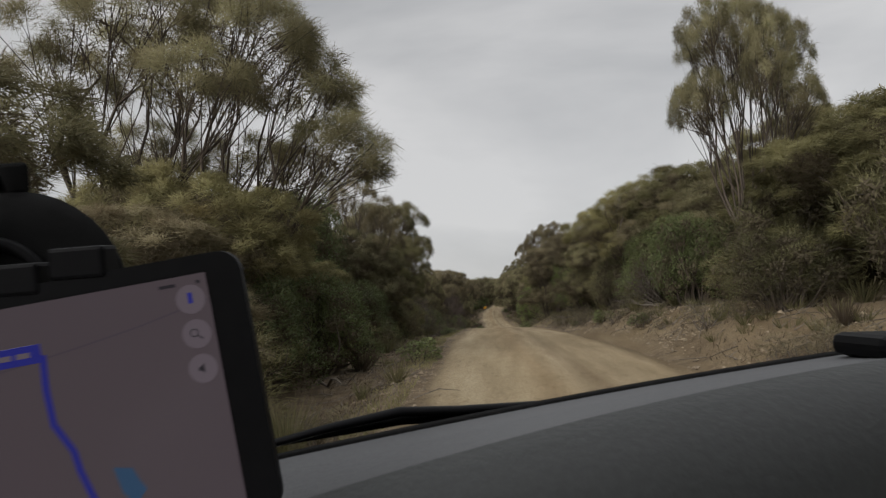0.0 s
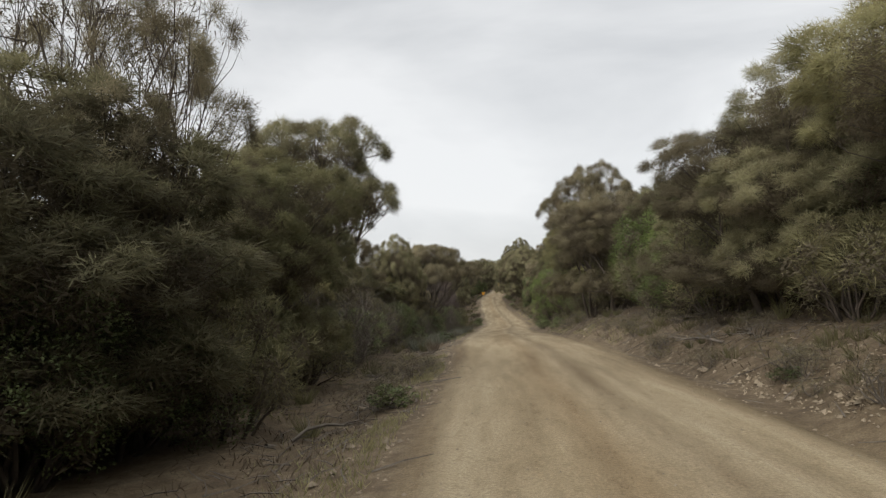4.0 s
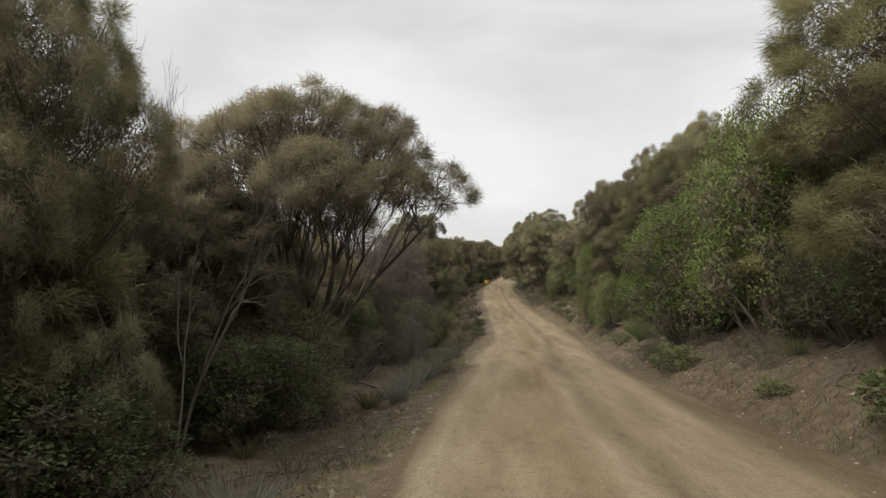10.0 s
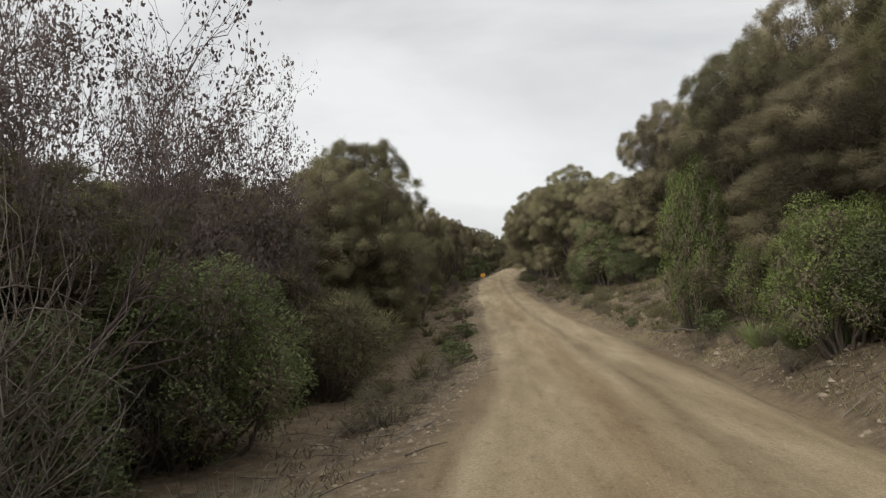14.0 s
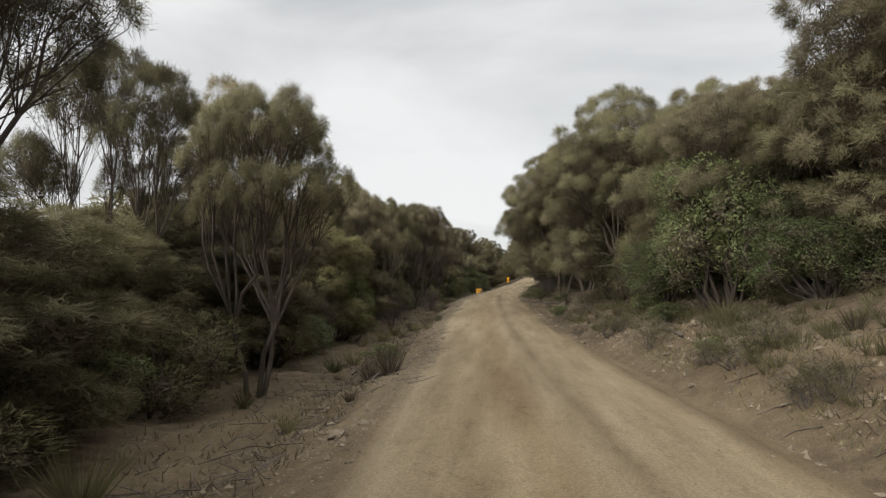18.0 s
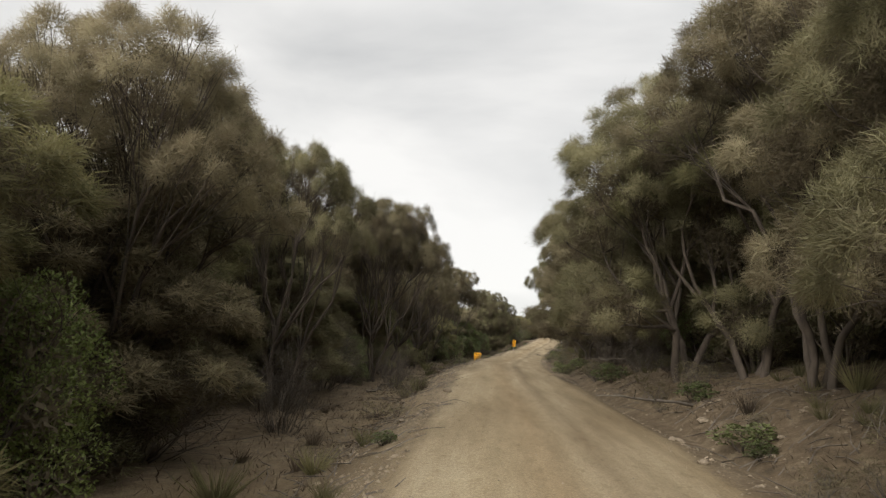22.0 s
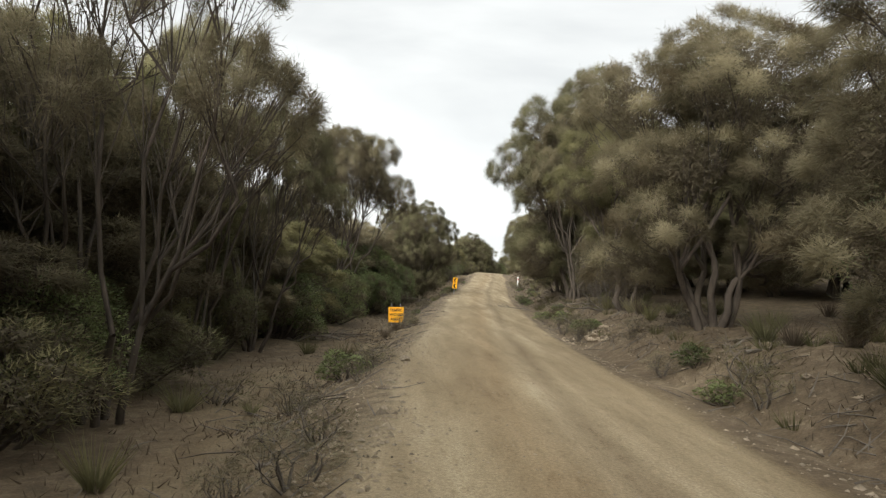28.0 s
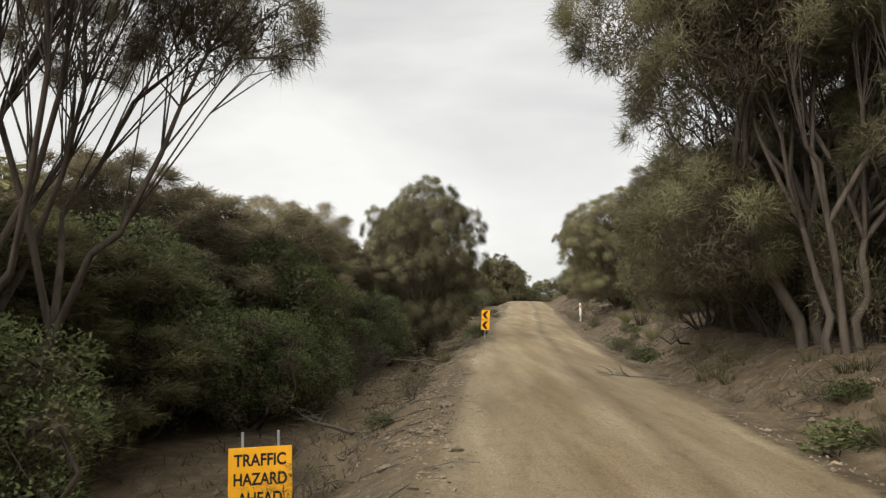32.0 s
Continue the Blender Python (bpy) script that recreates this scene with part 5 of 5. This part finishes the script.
def disc(radius, depth, at, n=24, bevel=0.0):
    """A disc that faces -y."""
    bm = bmesh.new()
    bmesh.ops.create_cone(bm, cap_ends=True, segments=n, radius1=radius, radius2=radius, depth=depth,
                          matrix=Matrix.Translation(at) @ Matrix.Rotation(math.pi / 2, 4, "X"))
    if bevel:
        bmesh.ops.bevel(bm, geom=[e for e in bm.edges if len(e.link_faces) == 2 and any(len(f.verts) > 4 for f in e.link_faces)],
                        offset=bevel, segments=3, affect="EDGES", profile=0.5)
    return bm


def dash_far(x):
    """Where the windscreen meets the dashboard."""
    x = min(x, 0.75)
    return 1.0 + 0.45 * x - 0.25 * x * x, min(1.365, 1.295 + 0.10 * x)


def dash_brow(x):
    x = min(x, 0.6)
    return 0.694 + 0.25 * x, 1.307 + 0.20 * x - 0.13 * x * x


def car():
    root = new("car")
    tagged(root, "white car with a grey dashboard on the gravel road", "car")
    cx = 0.35
    # lower body, rounded in plan and section
    rows = []
    for y, half, top in ((-2.55, 0.70, 0.86), (-2.45, 0.84, 0.92), (-1.0, 0.90, 0.95), (1.2, 0.90, 0.96), (1.9, 0.87, 0.93), (2.2, 0.78, 0.82), (2.26, 0.66, 0.70)):
        ring = [(cx - half + 0.06, 0.30), (cx + half - 0.06, 0.30), (cx + half, 0.45), (cx + half, top - 0.12), (cx + half - 0.06, top), (cx - half + 0.06, top), (cx - half, top - 0.12), (cx - half, 0.45)]
        rows.append([(a, y, b) for a, b in ring])
    part("body", loft(rows, True), CAR_WHITE, root, "white painted lower body")
    rows = []
    for y, z in ((1.28, 1.12), (1.6, 1.10), (1.95, 1.04), (2.15, 0.95), (2.2, 0.86)):
        xs = np.linspace(-0.52, 1.22, 15)
        rows.append([(x, y, z - 0.10 * abs((x - cx) / 0.87) ** 3) for x in xs])
    bonnet = part("bonnet", loft(rows), CAR_WHITE, root, "white bonnet")
    bonnet.modifiers.new("thick", "SOLIDIFY").thickness = 0.12
    rows = [[(x, dash_far(x)[0] + o, z) for x in np.linspace(-0.5, 1.2, 15)] for o, z in ((0.02, 1.20), (0.06, 1.16), (0.10, 1.13), (0.26, 1.125), (0.27, 0.94))]
    part("cowl", loft(rows), PLASTIC_DARK, root, "black plastic cowl below the windscreen")
    for x in (cx - 0.78, cx + 0.78):
        for y in (-1.55, 1.35):
            w = part("wheel", rod([(x - 0.11, y, 0.34), (x - 0.09, y, 0.34), (x + 0.09, y, 0.34), (x + 0.11, y, 0.34)], [0.30, 0.345, 0.345, 0.30], 28), RUBBER, root, "black rubber tyre")
            part("rim", rod([(x - 0.116, y, 0.34), (x + 0.116, y, 0.34)], [0.21, 0.21], 20), RIM, w, "grey alloy rim")
    # cabin: roof over the seats, pillars, rear wall
    part("roof", box_bm(1.62, 2.3, 0.06, (cx, -0.95, 1.98), 0.025), CAR_WHITE, root, "white car roof")
    part("rear_wall", box_bm(1.62, 0.06, 1.02, (cx, -2.1, 1.46), 0.02), CAR_WHITE, root)
    for x in (cx - 0.80, cx + 0.80):
        part("pillar", rod([(x, 1.0, 0.93), (x, 0.55, 1.55), (x, 0.18, 1.97)], [0.045, 0.04, 0.04], 8), PLASTIC_DARK, root, "dark windscreen pillar")
        part("side_panel", box_bm(0.05, 2.1, 0.24, (x, -1.05, 1.05), 0.02), CAR_WHITE, root)
    for x in (cx - 0.36, cx + 0.36):
        s = part("seat", box_bm(0.50, 0.52, 0.16, (x, -0.62, 1.02), 0.05), PLASTIC, root, "grey fabric seat")
        part("backrest", box_bm(0.48, 0.14, 0.62, (x, -0.92, 1.36), 0.05), PLASTIC, s)
    # dashboard: far edge, top pad, rolled brow, face; skylight and shade are in the two greys
    xs = np.linspace(-0.52, 1.22, 40)

    def line(fn):
        return [fn(float(x)) for x in xs]

    prof = [lambda x: (x, dash_far(x)[0] + 0.01, 0.95), lambda x: (x, dash_far(x)[0] + 0.006, dash_far(x)[1] - 0.03), lambda x: (x, dash_far(x)[0] - 0.01, dash_far(x)[1] - 0.004)]
    for q in (0.35, 0.7, 0.9):
        prof.append(lambda x, q=q: (x, (1 - q) * dash_far(x)[0] + q * dash_brow(x)[0], (1 - q) * dash_far(x)[1] + q * dash_brow(x)[1] - 0.03 * q * (1 - q)))
    for dy, dz in ((0.0, 0.004), (-0.03, -0.004), (-0.07, -0.030), (-0.10, -0.080), (-0.105, -0.16), (-0.06, -0.24)):
        prof.append(lambda x, dy=dy, dz=dz: (x, dash_brow(x)[0] + dy, dash_brow(x)[1] + dz))
    prof.append(lambda x: (x, dash_brow(x)[0] + 0.02, 0.95))
    dash = part("dashboard", loft([line(f) for f in prof[5:]]), PLASTIC_SHADED, root, "grained plastic dashboard brow and face, shade put into its dark grey")
    part("defroster_panel", loft([line(f) for f in prof[:6]]), PLASTIC, dash, "dashboard top under the windscreen, skylight put into its lighter grey")
    part("windscreen_seal", loft([[(x, dash_far(x)[0] + o, dash_far(x)[1] + z) for x in xs.tolist()] for o, z in ((-0.004, -0.012), (-0.003, -0.002), (0.008, 0.001), (0.016, -0.05))]), RUBBER, dash, "black windscreen seal")
    part("pod", box_bm(0.36, 0.15, 0.035, (0.74, 1.06, 1.372), 0.014), PLASTIC_DARK, dash, "dark raised pod")
    arm = [(-0.36, 0.93, 1.25), (-0.20, 0.975, 1.285), (-0.10, 1.00, 1.302), (-0.02, 1.04, 1.296), (0.25, 1.16, 1.29), (0.6, 1.25, 1.20)]
    wiper = part("wiper_arm", rod(arm, [0.008, 0.010, 0.012, 0.012, 0.010, 0.014], 8, 0.6), PLASTIC_DARK, root, "black wiper arm")
    part("wiper_blade", rod([(-0.42, 0.93, 1.252), (-0.1, 1.02, 1.287), (0.22, 1.13, 1.28)], [0.005, 0.007, 0.005], 6), RUBBER, wiper)
    root.matrix_basis = CAR_AT


car()


def tablet():
    root = new("tablet")
    tagged(root, "black tablet showing a road map, clipped to a suction mount", "tablet")
    body = box_bm(0.28, 0.009, 0.20, (0, 0.0065, 0))
    corner = [e for e in body.edges if abs(e.verts[0].co.x - e.verts[1].co.x) < 1e-4 and abs(e.verts[0].co.z - e.verts[1].co.z) < 1e-4]
    bmesh.ops.bevel(body, geom=corner, offset=0.017, segments=6, affect="EDGES", profile=0.5)
    part("case", body, PLASTIC_DARK, root, "black tablet case")
    screen = part("screen", box_bm(0.228, 0.002, 0.172, (0, 0.0015, 0)), SCREEN, root, "lit pinkish-grey map screen")

    def strip(points, w, depth):
        rows = []
        for k, (a, b) in enumerate(points):
            p, q = points[max(0, k - 1)], points[min(len(points) - 1, k + 1)]
            n = Vector((q[1] - p[1], p[0] - q[0])).normalized() * w
            rows.append([(a - n.x, depth, b - n.y), (a + n.x, depth, b + n.y)])
        return loft(rows)

    part("map_road", strip([(-0.112, 0.031), (-0.016, 0.044), (0.014, 0.048), (0.06, 0.055), (0.113, 0.066)], 0.0007, 0.0002), SCREEN_ROAD, screen)
    part("route_line", strip([(-0.014, 0.047), (-0.016, 0.021), (-0.015, -0.005), (-0.004, -0.027), (-0.002, -0.042), (0.004, -0.063), (0.012, -0.085)], 0.0026, -0.0002), SCREEN_BLUE, screen, "blue route line")
    part("label", box_bm(0.062, 0.0006, 0.014, (-0.046, 0.0, 0.049), 0.0002), SCREEN_BLUE, screen, "blue road label")
    for k, w in enumerate((0.009, 0.018, 0.010)):
        part("bar", box_bm(w, 0.0004, 0.004, (-0.064 + k * 0.018, -0.0006, 0.049)), SCREEN_PALE, screen)
    bm = bmesh.new()
    bm.faces.new([bm.verts.new((a, -0.0001, b)) for a, b in ((0.022, -0.044), (0.036, -0.047), (0.040, -0.057), (0.044, -0.064), (0.034, -0.074), (0.026, -0.064))][::-1])
    part("lake", bm, SCREEN_LAKE, screen, "blue lake on the map")
    for k in range(3):
        z = 0.068 - 0.026 * k
        b = part("button", disc(0.0108, 0.0006, (0.1005, 0.0, z)), SCREEN_PALE, screen, "pale round map button")
        if k == 0:
            part("icon", box_bm(0.0035, 0.0004, 0.008, (0.1005, -0.0006, z + 0.001), 0.0001), SCREEN_BLUE, b)
        elif k == 1:
            part("icon", rod([(0.099 + 0.0028 * math.cos(t), -0.0006, z + 0.001 + 0.0028 * math.sin(t)) for t in np.linspace(-0.8, 5.4, 14)] + [(0.105, -0.0006, z - 0.004)], [0.0005] * 15, 5), SCREEN_INK, b)
        else:
            bm = bmesh.new()
            bm.faces.new([bm.verts.new((0.0975 + a, -0.0006, z + c)) for a, c in ((0, -0.0015), (0.002, -0.0015), (0.0045, -0.004), (0.0045, 0.004), (0.002, 0.0015), (0, 0.0015))])
            part("icon", bm, SCREEN_INK, b)
    for k, x in enumerate((0.085, 0.108)):
        part("status_bar", box_bm(0.012 if k == 0 else 0.003, 0.0004, 0.0025, (x, 0.0, 0.080)), SCREEN_INK, screen)
    root.matrix_basis = CAR_AT @ pose(-0.2945, 0.522, 1.3765, 4.44, -8.85, 2.03)


tablet()


def suction_mount():
    root = new("suction_mount")
    tagged(root, "black suction cup tablet mount standing on the dashboard", "phone mount")
    rows = []
    for rr, y in ((0.098, 0.030), (0.100, 0.022), (0.090, 0.010), (0.060, -0.010), (0.030, -0.020), (0.012, -0.022)):
        rows.append([(rr * math.cos(t), y, rr * math.sin(t)) for t in np.linspace(0, 2 * math.pi, 40, endpoint=False)])
    cup = part("suction_cup", loft(rows, True), RUBBER, root, "black rubber suction cup")
    part("pull_tab", box_bm(0.030, 0.010, 0.030, (0.0, 0.026, 0.112), 0.004), RUBBER, cup)
    part("lock_ring", rod([(0.052 * math.cos(t), -0.020, 0.052 * math.sin(t)) for t in np.linspace(0, math.pi, 18)], [0.006] * 18, 8), PLASTIC_DARK, cup)
    part("arm", rod([(0, -0.02, 0), (0.01, -0.045, -0.03), (0.02, -0.055, -0.08)], [0.014, 0.012, 0.014], 12), PLASTIC_DARK, root)
    part("foot", rod([(0, 0.02, -0.05), (0.03, 0.06, -0.14), (0.06, 0.10, -0.23)], [0.018, 0.014, 0.030], 12), PLASTIC_DARK, root)
    for x in (-0.005, 0.045):
        part("clip", box_bm(0.042, 0.026, 0.024, (x + 0.075, -0.094, 0.018 + 0.009 * (x > 0)), 0.003), PLASTIC_DARK, root, "black clamp on the tablet's top edge")
    pts = [(0.0, 0.01, 0.10), (-0.02, 0.0, 0.18), (-0.07, -0.01, 0.24), (-0.14, -0.02, 0.20), (-0.19, -0.02, 0.05), (-0.18, 0.03, -0.12), (-0.10, 0.12, -0.24)]
    part("cable", rod(pts, [0.003] * 7, 8), RUBBER, root, "thin black charging cable")
    root.matrix_basis = CAR_AT @ pose(-0.412, 0.618, 1.463, 4.4, -3, 2)


suction_mount()
